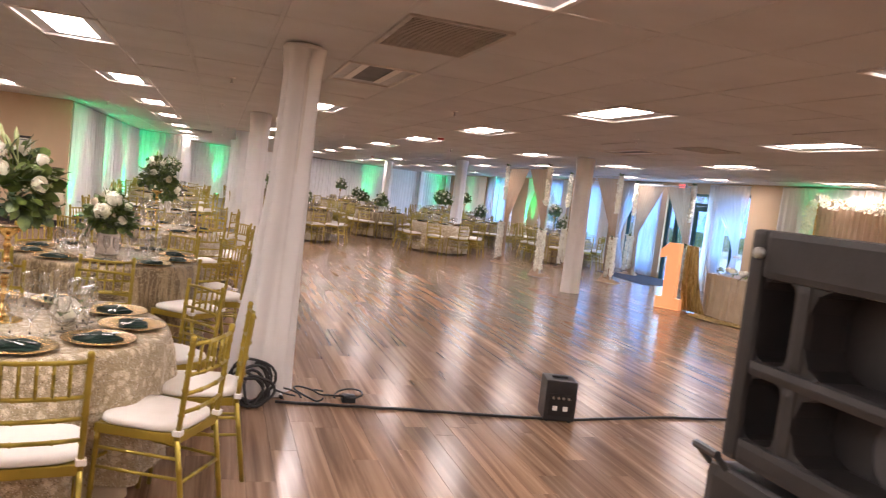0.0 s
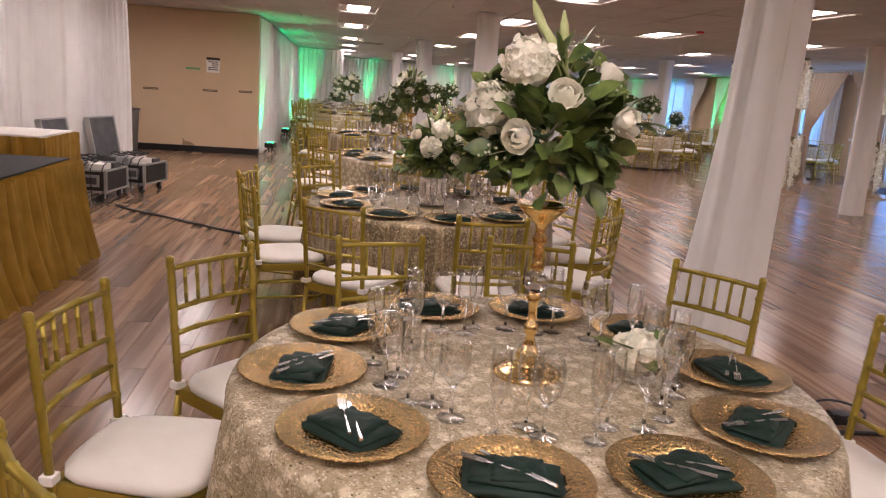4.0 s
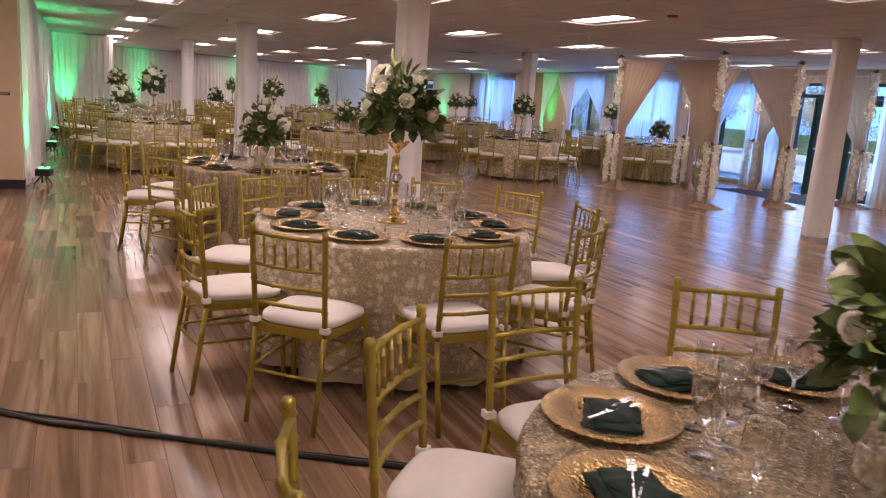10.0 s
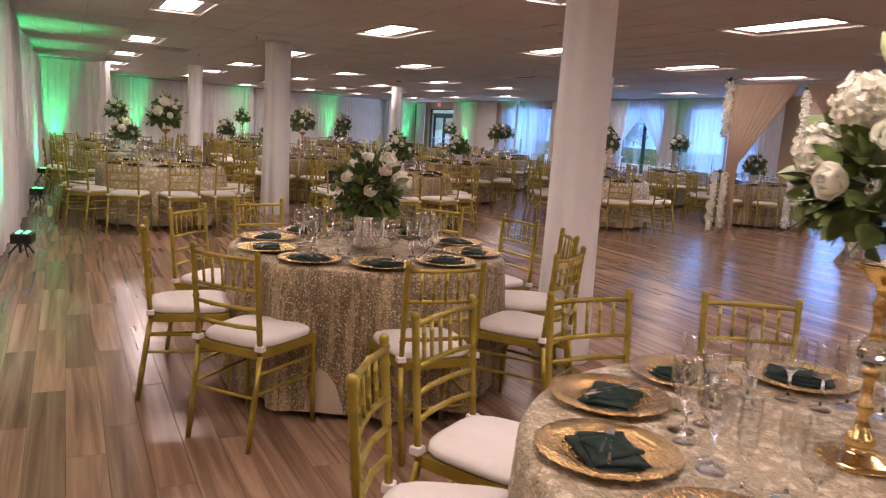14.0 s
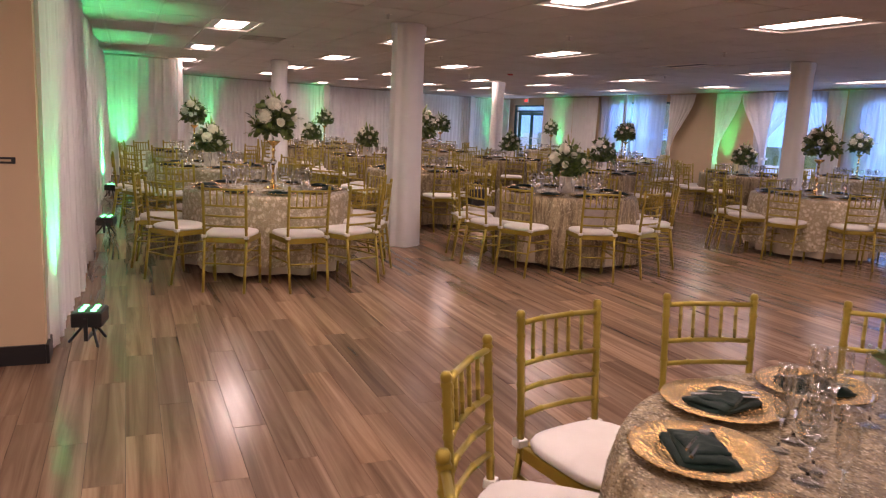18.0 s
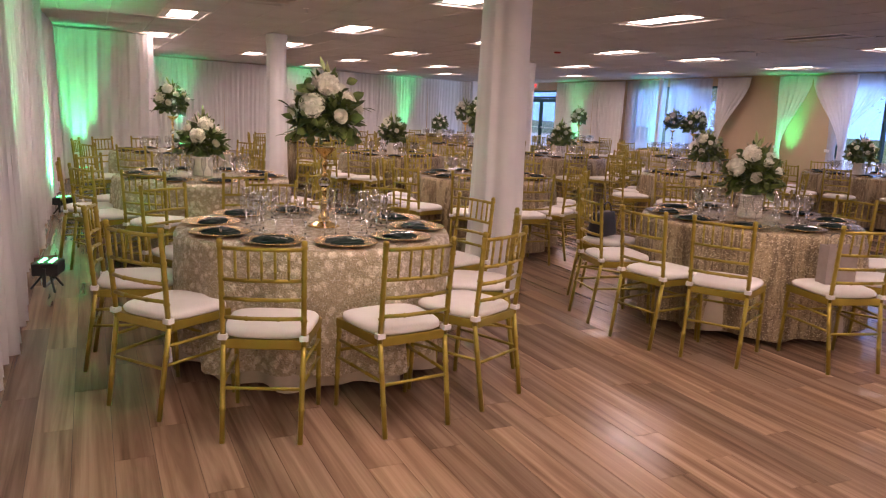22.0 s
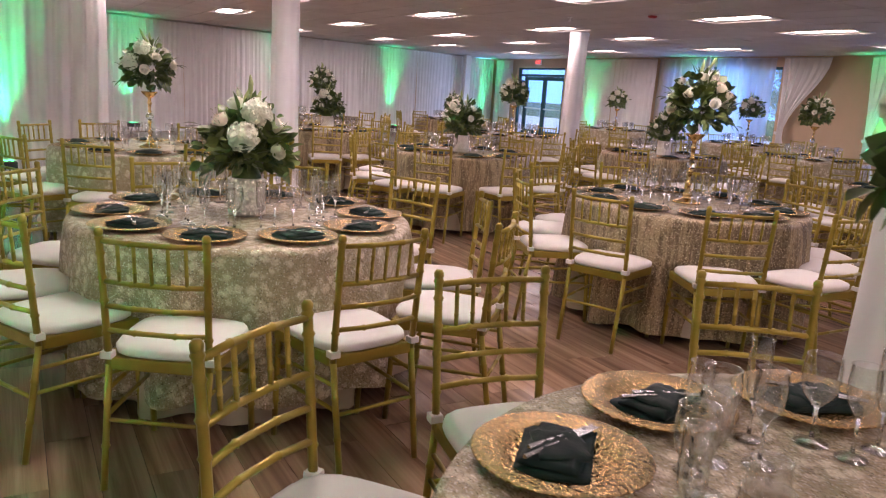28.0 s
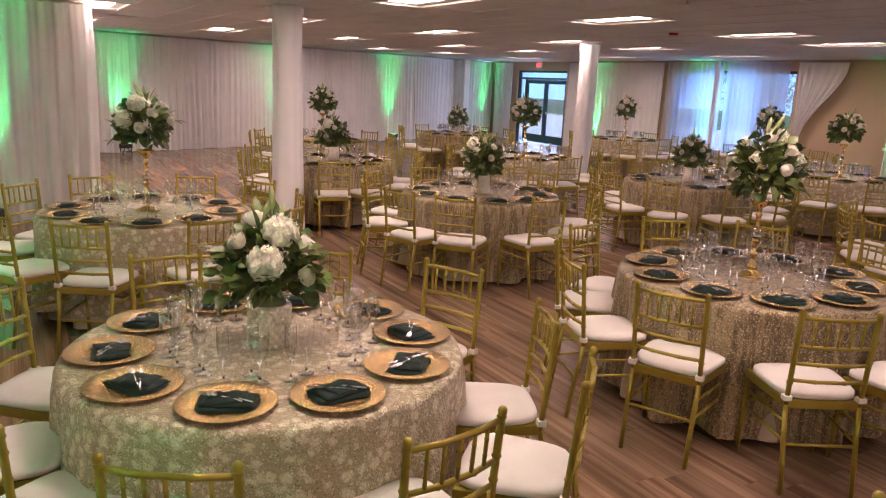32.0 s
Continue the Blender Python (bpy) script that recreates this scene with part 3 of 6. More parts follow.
for i, x in enumerate(LX):
    for j, yy in enumerate(LY):
        if no_lamp(i, j) or (i, j) in ((1, 0), (4, 0)):
            continue
        if (i, j) in DARK:
            troffer(x, yy, False)
        else:
            copy_thing(LAMP if i < 4 else LAMP_DIM, pose(x, yy, H))


def ceiling_vent(x, yy, w, d):
    ob = thing("ceiling_vent", "dusty grey slatted air grille in the ceiling", "air vent", m=pose(x, yy, H))
    bm = bmesh.new()
    bm_box(bm, -w / 2, -d / 2, -0.008, -w / 2 + 0.03, d / 2, 0.008)
    bm_box(bm, w / 2 - 0.03, -d / 2, -0.008, w / 2, d / 2, 0.008)
    bm_box(bm, -w / 2 + 0.03, -d / 2, -0.008, w / 2 - 0.03, -d / 2 + 0.03, 0.008)
    bm_box(bm, -w / 2 + 0.03, d / 2 - 0.03, -0.008, w / 2 - 0.03, d / 2, 0.008)
    grey = varied("dusty grille paint", (0.40, 0.37, 0.34), (0.50, 0.47, 0.43), 0.7, 9.0)
    part("frame", bm, grey, ob)
    me = mesh_of("slat", boxed(-w / 2 + 0.03, -0.012, -0.003, w / 2 - 0.03, 0.012, 0.001, 0, pose(0, 0, 0, 35)), grey)
    for k in range(int((d - 0.08) / 0.04)):
        part("slat", me, None, ob, m=pose(0, -d / 2 + 0.06 + 0.04 * k, 0))


ceiling_vent(3.58, 2.2, 0.62, 1.0)
ceiling_vent(1.72, 21.6, 0.6, 0.6)
ceiling_vent(8.4, 6.2, 0.6, 0.6)


def sprinkler(x, yy, red=False):
    ob = thing("smoke_detector" if red else "sprinkler", "red domed fire alarm device on the ceiling" if red else "small metal fire sprinkler below the ceiling", "fire alarm" if red else "sprinkler", m=pose(x, yy, H))
    if red:
        part("dome", lathe([(0.05, -0.03), (0.062, -0.015), (0.062, 0.004)], 16, None, True), mat("red alarm plastic", (0.4, 0.02, 0.015), 0.4), ob, shade=True)
        part("plate", lathe([(0.07, 0.0), (0.07, 0.006)], 16, None, True), WHITE, ob)
    else:
        part("stem", lathe([(0.012, -0.05), (0.012, 0.006)], 10, None, True), ALU, ob)
        part("escutcheon", lathe([(0.035, -0.004), (0.035, 0.006)], 14, None, True), WHITE, ob)
        part("deflector", lathe([(0.022, -0.058), (0.022, -0.052)], 12, None, True), ALU, ob)


for x, yy in ((2.4, 6.1), (4.9, 6.1), (7.3, 6.1), (2.3, 10.0), (4.8, 13.8), (7.2, 13.8), (2.4, 17.7), (4.8, 18.0), (7.3, 18.1), (2.3, 22.2), (4.8, 22.1), (9.6, 22.2), (7.2, 26.2), (0.2, 13.4)):
    sprinkler(x, yy)
sprinkler(6.07, 10.7, True)
sprinkler(7.6, 24.9, True)


# ---- drapes ----
def drape_mesh(length, height, seed, pitch=0.17, amp=0.065, trail=0.0):
    """A hung cloth along local x, folded towards local y."""
    r = random.Random(seed)
    n = max(8, int(length / pitch * 11))
    ph = [r.uniform(0, 6.28) for _ in range(5)]
    bm = bmesh.new()
    rows = 13
    grid = []
    for j in range(rows):
        t = j / (rows - 1)
        line = []
        for i in range(n + 1):
            s = length * i / n
            a = 2 * math.pi * (s / pitch + 0.35 * math.sin(s * 2.1 + ph[0]) + 0.2 * math.sin(s * 4.7 + ph[1]))
            k = amp * (0.62 + 0.38 * math.sin(s * 1.3 + ph[2])) * (1.15 - 0.55 * t)
            d = k * math.sin(a + 0.4 * math.sin(3 * t + ph[3])) + 0.35 * k * math.sin(2.3 * a + ph[4]) + (1 - t) ** 3 * trail
            line.append(bm.verts.new((s + 0.012 * math.sin(5 * t + s * 3), d, height * t + 0.008 * (1 - t) * (1 + math.sin(s * 9)))))
        grid.append(line)
    for a, b in zip(grid, grid[1:]):
        for i in range(n):
            bm.faces.new((a[i], a[i + 1], b[i + 1], b[i]))
    return bm


def curtain(x0, y0, x1, y1, label, material=None, seed=1, z1=None, rod=True, amp=0.095, pitch=0.2, group="white wall drapes"):
    """Hung cloth from (x0, y0) to (x1, y1) on a rod below the ceiling."""
    length = math.hypot(x1 - x0, y1 - y0)
    top = (H - 0.04) if z1 is None else z1
    ob = thing("curtain", label, "curtain", group, pose(x0, y0, 0, 0, 0, math.degrees(math.atan2(y1 - y0, x1 - x0))))
    part("cloth", drape_mesh(length, top, seed, pitch, amp), material or DRAPE, ob, shade=True)
    if rod:
        part("rod", tube((0, 0, top + 0.008), (length, 0, top + 0.008), 0.014), ALU, ob)
    return ob


WHITE_DRAPE = "floor-length white voile drape hung in soft folds"
k = 10
for a, b in ((14.72, 16.6), (16.6, 19.0), (19.0, 21.4), (21.4, 23.8), (23.8, 27.65)):
    curtain(-0.62, a, -0.62 + (0.06 if a < 15 else 0), b, WHITE_DRAPE, seed=k)
    k += 1
curtain(-0.62, 27.62, 1.0, 27.72, WHITE_DRAPE + " across the aisle end", seed=k)
for a, b in ((28.0, 31.6), (31.6, 35.0)):
    curtain(0.95, a, 0.95, b, WHITE_DRAPE, seed=int(k + a), amp=0.045, pitch=0.14)
for a, b in ((1.0, 3.5), (3.5, 6.1), (6.1, 8.6), (8.6, 11.2), (11.2, 13.0), (13.0, 15.0)):
    curtain(a, end_wall(a), b, end_wall(b), WHITE_DRAPE + " along the end wall", seed=int(k + 7 * a), amp=0.05, pitch=0.16)
for x, d in ((6.42, 0.34), (13.35, 0.3)):
    post = thing("drape_post", "slim white post standing before the end drapes", "pole", "end wall posts", pose(x, end_wall(x) - d, 0))
    part("pole", boxed(-0.1, -0.1, 0.0, 0.1, 0.1, H - 0.002, 0.02), WHITE, post)
    part("foot", boxed(-0.2, -0.2, 0, 0.2, 0.2, 0.012, 0.003), ALU, post)
# white drape around the buffet
curtain(-6.0, 9.35, -2.12, 9.35, "white voile drape behind the buffet tables", seed=71)
curtain(-2.12, 9.35, -2.12, 11.2, "white voile drape end panel beside the flight cases", seed=72)
# south-east corner
curtain(13.35, 6.9, 13.45, 10.6, "white voile drape behind the flower wall", seed=75)


def east_curtain(a, b, label, material, seed, d=0.14, amp=0.04, tie=None, z1=None, pitch=0.17):
    """Hung cloth on the window wall; tie gathers it towards one side at 1 m."""
    top = (H - 0.05) if z1 is None else z1
    ob = thing("curtain", label, "curtain", "window wall drapes", EAST @ pose(-d, a, 0, 0, 0, 90))
    bm = drape_mesh(b - a, top, seed, pitch, amp)
    if tie is not None:
        zt, at = 0.95, (0.12 if tie < 0 else b - a - 0.12)
        for v in bm.verts:
            z = v.co.z
            f = ease(max(0.0, min(1.0, (top - z) / (top - zt)))) if z > zt else 1 - 0.35 * ease((zt - z) / zt)
            v.co.x = at + (v.co.x - at) * (1 - 0.88 * f)
            v.co.y += 0.03 * f
        part("tieback", lathe([(0.07, zt - 0.03), (0.075, zt), (0.07, zt + 0.03)], 12), DRAPE, ob, m=pose(at, 0.02, 0))
    part("cloth", bm, material, ob, shade=True)
    part("rod", tube((0, 0, top + 0.008), (b - a, 0, top + 0.008), 0.012), ALU, ob)
    return ob


for a, b, lab, m, tie, s in (
        (18.9, 20.3, "white sheer curtain over the shop window", SHEER, None, 81), (20.3, 21.7, "white sheer curtain over the shop window", SHEER, None, 82),
        (18.3, 18.9, WHITE_DRAPE, DRAPE, None, 83), (21.7, 22.2, WHITE_DRAPE, DRAPE, None, 95), (22.0, 23.4, "sheer curtain tied back beside the window", SHEER, -1, 84), (23.0, 24.45, "sheer curtain tied back beside the window", SHEER, 1, 98), (23.75, 24.9, "white voile drape tied back beside the window", DRAPE, -1, 85),
        (24.9, 25.8, "white voile drape tied back against tan wall", DRAPE, 1, 86), (26.7, 27.85, "white voile drape tied back in a bow", DRAPE, 1, 87),
        (28.1, 29.8, "white sheer curtain over the shop window", SHEER, None, 88), (29.9, 31.8, "white sheer curtain over the shop window", SHEER, None, 89),
        (38.98, 40.15, WHITE_DRAPE, DRAPE, None, 97), (31.8, 33.5, WHITE_DRAPE, DRAPE, None, 90), (33.5, 35.8, WHITE_DRAPE, DRAPE, None, 91),
        (11.65, 13.15, "white sheer curtain beside the entrance", SHEER, -1, 92), (12.4, 13.2, "white sheer curtain beside the entrance", SHEER, None, 93), (15.4, 16.5, "white sheer curtain beside the entrance", SHEER, None, 94), (16.5, 17.7, "white sheer curtain beside the entrance", SHEER, 1, 96)):
    east_curtain(a, b, lab, m, s, 0.17 if m is DRAPE else 0.1, 0.04, tie)
# a white post before the window
wp = thing("drape_post", "slim white pole before the wide window", "pole", m=EAST @ pose(-0.35, 29.85, 0))
part("pole", lathe([(0.055, 0.0), (0.055, H)], 14, None, True), WHITE, wp)
part("foot", boxed(-0.18, -0.18, 0, 0.18, 0.18, 0.012, 0.003), ALU, wp)


# ---- draped columns ----
def column(x, yy, flare, seed, lean=(0, 0), wide=0.158):
    ob = thing("column", "round ceiling column wrapped in white voile" + (" that spreads over the floor" if flare > 0.15 else ""), "column", "draped columns", pose(x, yy, 0))
    part("shaft", lathe([(0.09, 0.0), (0.09, H + 0.02)], 20, None, True), WHITE, ob)
    r = random.Random(seed)
    ph = [r.uniform(0, 6.28) for _ in range(4)]
    bm = bmesh.new()
    n, rows = 96, 14
    grid = []
    for j in range(rows):
        t = j / (rows - 1)
        z = 0.006 + (H - 0.03) * t
        line = []
        for i in range(n):
            a = 2 * math.pi * i / n
            f = 0.008 * math.sin(3 * a + ph[0] + 0.9 * t) + 0.007 * math.sin(5 * a + ph[1] - 0.6 * t) + 0.004 * math.sin(8 * a + ph[2] + 1.4 * t)
            seam = (a - ph[3]) % (2 * math.pi)
            f *= 3.4 if flare > 0.1 else 1.0
            f += 0.02 * math.exp(-(seam / 0.12) ** 2) - 0.012 * math.exp(-((seam - 0.3) / 0.16) ** 2)
            rr = wide + f * (1.5 - 0.6 * t) + flare * (1 - t) ** 2.2 * (0.75 + 0.25 * math.sin(2 * a + ph[3])) + (0.02 if j == rows - 1 else 0)
            line.append(bm.verts.new((rr * math.cos(a) + lean[0] * (1 - t) ** 1.5, rr * math.sin(a) + lean[1] * (1 - t) ** 1.5, z)))
        grid.append(line)
    for a, b in zip(grid, grid[1:]):
        for i in range(n):
            bm.faces.new((a[i], a[(i + 1) % n], b[(i + 1) % n], b[i]))
    part("wrap", bm, DRAPE, ob, shade=True)
    part("collar", lathe([(wide + 0.007, H - 0.035), (wide + 0.012, H - 0.02), (wide + 0.007, H - 0.004)], 24), DRAPE, ob, shade=True)


for x, yy, fl, s, ln in ((2.87, 3.29, 0.105, 1, (-0.12, -0.04)), (2.93, 10.75, 0.03, 2, (0, 0)), (2.85, 18.34, 0.05, 3, (0, 0)), (2.78, 25.95, 0.03, 4, (0, 0)),
                         (8.93, 10.63, 0.02, 5, (0, 0)), (8.94, 18.27, 0.02, 6, (0, 0)), (8.9, 28.05, 0.02, 7, (0, 0)), (8.9, 3.2, 0.02, 8, (0, 0))):
    column(x, yy, fl, s, ln, {1: 0.128, 3: 0.185}.get(s, 0.158))
COLS = [(2.8, 3.29), (2.93, 10.75), (2.85, 18.34), (2.78, 25.95), (8.93, 10.63), (8.94, 18.27), (8.9, 28.05)]


# ---- green uplights, each with its own lamp ----
def uplight_parts():
    ob = thing("uplight", "small black stage light with green leds on a tripod", "stage light", "green uplights")
    part("housing", boxed(-0.11, -0.09, 0.13, 0.11, 0.09, 0.22, 0.012), BLACK, ob)
    part("faceplate", boxed(-0.1, -0.08, 0.2205, 0.1, 0.08, 0.226, 0.002), GREY, ob)
    led = mesh_of("led", lathe([(0.018, 0.226), (0.016, 0.234)], 10, None, True), LED)
    for i in range(3):
        for j in range(2):
            part("led", led, None, ob, m=pose(-0.062 + 0.062 * i, -0.035 + 0.07 * j, 0))
    for a in (90, 210, 330):
        c, s = math.cos(radians(a)), math.sin(radians(a))
        part("leg", tube((0.03 * c, 0.03 * s, 0.13), (0.13 * c, 0.13 * s, 0.008), 0.009), BLACK, ob)
    bm = boxed(-0.128, -0.012, 0.06, -0.114, 0.012, 0.19, 0.003)
    bm_box(bm, 0.114, -0.012, 0.06, 0.128, 0.012, 0.19, 0.003)
    bm_box(bm, -0.128, -0.012, 0.048, 0.128, 0.012, 0.06, 0.003)
    part("yoke", bm, BLACK, ob)
    return ob


def lamp_at(x, yy, tx, ty, power, spread):
    l = new("uplight_beam", bpy.data.lights.new("uplight_beam", "SPOT"))
    l.data.energy, l.data.color, l.data.spot_size, l.data.spot_blend, l.data.shadow_soft_size = power, (0.0, 1.0, 0.30), radians(spread), 1.0, 0.04
    l.matrix_world = look((x + 0.12 * (tx - x), yy + 0.12 * (ty - yy), 0.25), (x + 0.95 * (tx - x), yy + 0.95 * (ty - yy), 2.57))


UP = uplight_parts()
first = True
SPOTS = [(-0.4, 14.98, -0.62, 15.02), (-0.4, 19.35, -0.64, 19.4), (-0.4, 23.3, -0.64, 23.4), (-0.2, 27.35, -0.32, 27.75)]
for x in (2.15, 6.2, 10.05, 14.4):
    SPOTS.append((x + 0.1, end_wall(x) - 0.3, x, end_wall(x)))
for ly in (34.4, 30.4, 25.45, 21.2):
    w = EAST @ Vector((-0.38, ly, 0))
    v = EAST @ Vector((-0.04, ly, 0))
    SPOTS.append((w.x, w.y, v.x, v.y))
SPOTS.append((12.9, 9.5, 13.4, 9.4))
for x, yy, tx, ty in SPOTS:
    turn = math.degrees(math.atan2(ty - yy, tx - x)) - 90
    if first:
        UP.matrix_world = pose(x, yy, 0, 0, 0, turn)
        first = False
    else:
        copy_thing(UP, pose(x, yy, 0, 0, 0, turn))
    west = x < -0.3
    lamp_at(x, yy, tx, ty, 70 if yy < 15 else 130 if west else 190, 72 if west else 44)


# ---- chairs ----
def chiavari():
    """A gold ballroom chair that faces +y, with its origin on the floor under the seat."""
    ob = thing("banquet_chair", "gold lacquered bamboo-style ballroom chair with white seat cushion", "chair", "gold ballroom chairs")
    bm = boxed(-0.180, -0.185, 0.412, 0.180, -0.16, 0.455, 0.006)
    bm_box(bm, -0.180, -0.16, 0.412, -0.156, 0.205, 0.455, 0.006)
    bm_box(bm, 0.156, -0.16, 0.412, 0.180, 0.205, 0.455, 0.006)
    bm_box(bm, -0.156, 0.18, 0.412, 0.156, 0.205, 0.455, 0.006)
    bm_box(bm, -0.158, -0.162, 0.43, 0.158, 0.182, 0.448)
    for v in bm.verts:
        v.co.x *= 1.0 + 0.17 * (v.co.y + 0.18) / 0.38
    part("seat_frame", bm, GOLD, ob)
    bm = bmesh.new()
    rings = []
    for z, sc in ((0.456, 0.95), (0.461, 0.99), (0.469, 1.0), (0.480, 0.998), (0.489, 0.965), (0.497, 0.85), (0.502, 0.6), (0.504, 0.28)):
        line = []
        for i in range(32):
            a = 2 * math.pi * i / 32
            c, sn = math.cos(a), math.sin(a)
            rr = (abs(c) ** 4.2 + abs(sn) ** 4.2) ** (-1 / 4.2)
            yy = 0.2 * rr * sn * sc
            line.append(bm.verts.new((0.2 * rr * c * sc * (1.0 + 0.085 * yy / 0.2), 0.018 + yy, z)))
        rings.append(line)
    for a, b in zip(rings, rings[1:]):
        for i in range(32):
            bm.faces.new((a[i], a[(i + 1) % 32], b[(i + 1) % 32], b[i]))
    bm.faces.new(rings[-1])
    bm.faces.new(rings[0][::-1])
    part("cushion", bm, CUSHION, ob, "white padded seat cushion", True)
    post = mesh_of("back_post", bm_tube(bm_tube(bmesh.new(), *bamboo((0, -0.245, 0.0), (0, -0.178, 0.43), 0.0125, (0.35, 0.7))), *bamboo((0, -0.178, 0.43), (0, -0.215, 0.885), 0.0125, (0.25, 0.5, 0.68, 0.86, 0.97))), GOLD, True)
    leg = mesh_of("front_leg", bm_tube(bmesh.new(), *bamboo((0, 0.215, 0.0), (0, 0.19, 0.43), 0.0125, (0.35, 0.7, 0.9))), GOLD, True)
    knob = mesh_of("finial", lathe([(0.0125, 0.0), (0.0145, 0.008), (0.0145, 0.018), (0.009, 0.026)], 10, None, True), GOLD, True)
    for sx in (-1, 1):
        p = part("back_post", post, None, ob, m=pose(sx * 0.169, 0, 0, 0, sx * 0.5, 0))
        part("finial", knob, None, p, m=pose(0, -0.216, 0.878))
        part("front_leg", leg, None, ob, m=pose(sx * 0.198, 0, 0))
        part("tie", boxed(sx * 0.175 - 0.02, -0.20, 0.452, sx * 0.175 + 0.02, -0.162, 0.478, 0.006), TIE, ob, "white cushion tie")
    rail = mesh_of("rail", bm_tube(bmesh.new(), *bamboo((-0.17, 0, 0), (0.17, 0, 0), 0.0095, (0.3, 0.7), (0, -0.022, 0))), GOLD, True)
    for z in (0.862, 0.725, 0.64, 0.555):
        part("rail", rail, None, ob, m=pose(0, -0.178 - 0.08 * (z - 0.43), z))
    spin = mesh_of("spindle", bm_tube(bmesh.new(), *bamboo((0, -0.2016, 0.725), (0, -0.2126, 0.862), 0.0068, (0.3, 0.7)), 6), GOLD, True)
    for k in range(5):
        x = -0.112 + 0.056 * k
        part("spindle", spin, None, ob, m=pose(x, -0.022 * (1 - (x / 0.17) ** 2), 0))
    for p0, p1 in (((-0.172, -0.207, 0.24), (0.172, -0.207, 0.24)), ((-0.198, 0.199, 0.29), (0.198, 0.199, 0.29)), ((-0.171, -0.205, 0.255), (-0.198, 0.201, 0.255)), ((0.171, -0.205, 0.255), (0.198, 0.201, 0.255)), ((-0.171, -0.19, 0.345), (-0.198, 0.195, 0.345)), ((0.171, -0.19, 0.345), (0.198, 0.195, 0.345))):
        part("stretcher", tube(p0, p1, 0.008, (0.33, 0.67)), GOLD, ob, shade=True)
    return ob


def far_chair(proto):
    """The same chair with its lattice and its stretchers each joined, for the far tables."""
    ob = thing("banquet_chair", proto["label"], "chair", "gold ballroom chairs")
    for name, kinds in (("backrest", ("rail", "spindle")), ("underframe", ("stretcher",)), ("seat_frame", ("seat_frame",)), ("cushion", ("cushion",))):
        bm = bmesh.new()
        mats = None
        for c in proto.children:
            if c.name.split(".")[0] in kinds:
                tmp = c.data.copy()
                tmp.transform(c.matrix_basis)
                bm.from_mesh(tmp)
                bpy.data.meshes.remove(tmp)
                mats = c.data.materials[0]
        p = part(name, bm, mats, ob, "white padded seat cushion" if name == "cushion" else "", True)
        if name in ("backrest", "underframe"):
            tagged(p, kind="stuff")
    for c in proto.children:
        if c.name.split(".")[0] in ("back_post", "front_leg"):
            part(c.name.split(".")[0], c.data, None, ob, m=c.matrix_basis.copy())
    return ob


# ---- tables ----
R = 0.78
TOP = 0.76


def cloth_mesh(seed, drop=0.0):
    """A round cloth over a table down to just above the floor, with hanging folds."""
    r = random.Random(seed)
    ph = [r.uniform(0, 6.28) for _ in range(4)]
    n = 120
    bm = bmesh.new()
    rings = []
    prof = [(0.02, TOP), (0.3, TOP), (0.6, TOP), (R - 0.02, TOP), (R, TOP - 0.006), (R + 0.012, TOP - 0.03), (R + 0.02, TOP - 0.12), (R + 0.03, TOP - 0.3), (R + 0.045, TOP - 0.5), (R + 0.055, 0.014 + drop)]
    for rad, z in prof:
        hang = max(0.0, (TOP - 0.03 - z) / (TOP - 0.03))
        line = []
        for i in range(n):
            a = 2 * math.pi * i / n
            f = (0.55 * math.sin(11 * a + ph[0] + 0.5 * math.sin(3 * a)) + 0.4 * math.sin(17 * a + ph[1]) + 0.3 * math.sin(5 * a + ph[2]))
            rr = rad + 0.085 * f * hang ** 0.6 - 0.025 * hang
            line.append(bm.verts.new((rr * math.cos(a), rr * math.sin(a), z + (0.012 * math.sin(7 * a + ph[3]) * hang if drop else 0))))
        rings.append(line)
    for a, b in zip(rings, rings[1:]):
        for i in range(n):
            bm.faces.new((a[i], b[i], b[(i + 1) % n], a[(i + 1) % n]))
    bm.faces.new(rings[0])
    return bm


def table_parts():
    ob = thing("round_table", "round folding banquet table under a floor-length cloth", "table", "round banquet tables")
    part("tabletop", lathe([(R - 0.025, TOP - 0.028), (R - 0.02, TOP - 0.016), (R - 0.025, TOP - 0.005)], 40, None, True), varied("plywood", (0.35, 0.24, 0.14), (0.42, 0.3, 0.18), 0.6), ob)
    leg = mesh_of("leg", tube((0, 0, 0), (0, 0, TOP - 0.03), 0.016), ALU)
    for a in (45, 135, 225, 315):
        part("leg", leg, None, ob, m=pose(0.48 * math.cos(radians(a)), 0.48 * math.sin(radians(a)), 0))
    return ob


UNDERCLOTH = mesh_of("underskirt", cloth_mesh(3), UNDER, True)
for v in UNDERCLOTH.vertices:
    v.co.x, v.co.y = v.co.x * 0.925, v.co.y * 0.925
    v.co.z += 0.026 if v.co.z < 0.05 else -0.004
SEQ = [mesh_of("cloth", cloth_mesh(s, 0.03), CLOTH_SEQ, True) for s in (11, 12)]
LACE = [mesh_of("cloth", cloth_mesh(s, 0.11), CLOTH_LACE, True) for s in (21, 22)]


# ---- place settings ----
CH = lathe([(0.0005, 0.004), (0.093, 0.004), (0.1, 0.006), (0.119, 0.016), (0.164, 0.021), (0.167, 0.018), (0.117, 0.008), (0.096, 0.0), (0.0005, 0.0)], 48)
CH_ME = mesh_of("charger", CH, CHARGER, True)


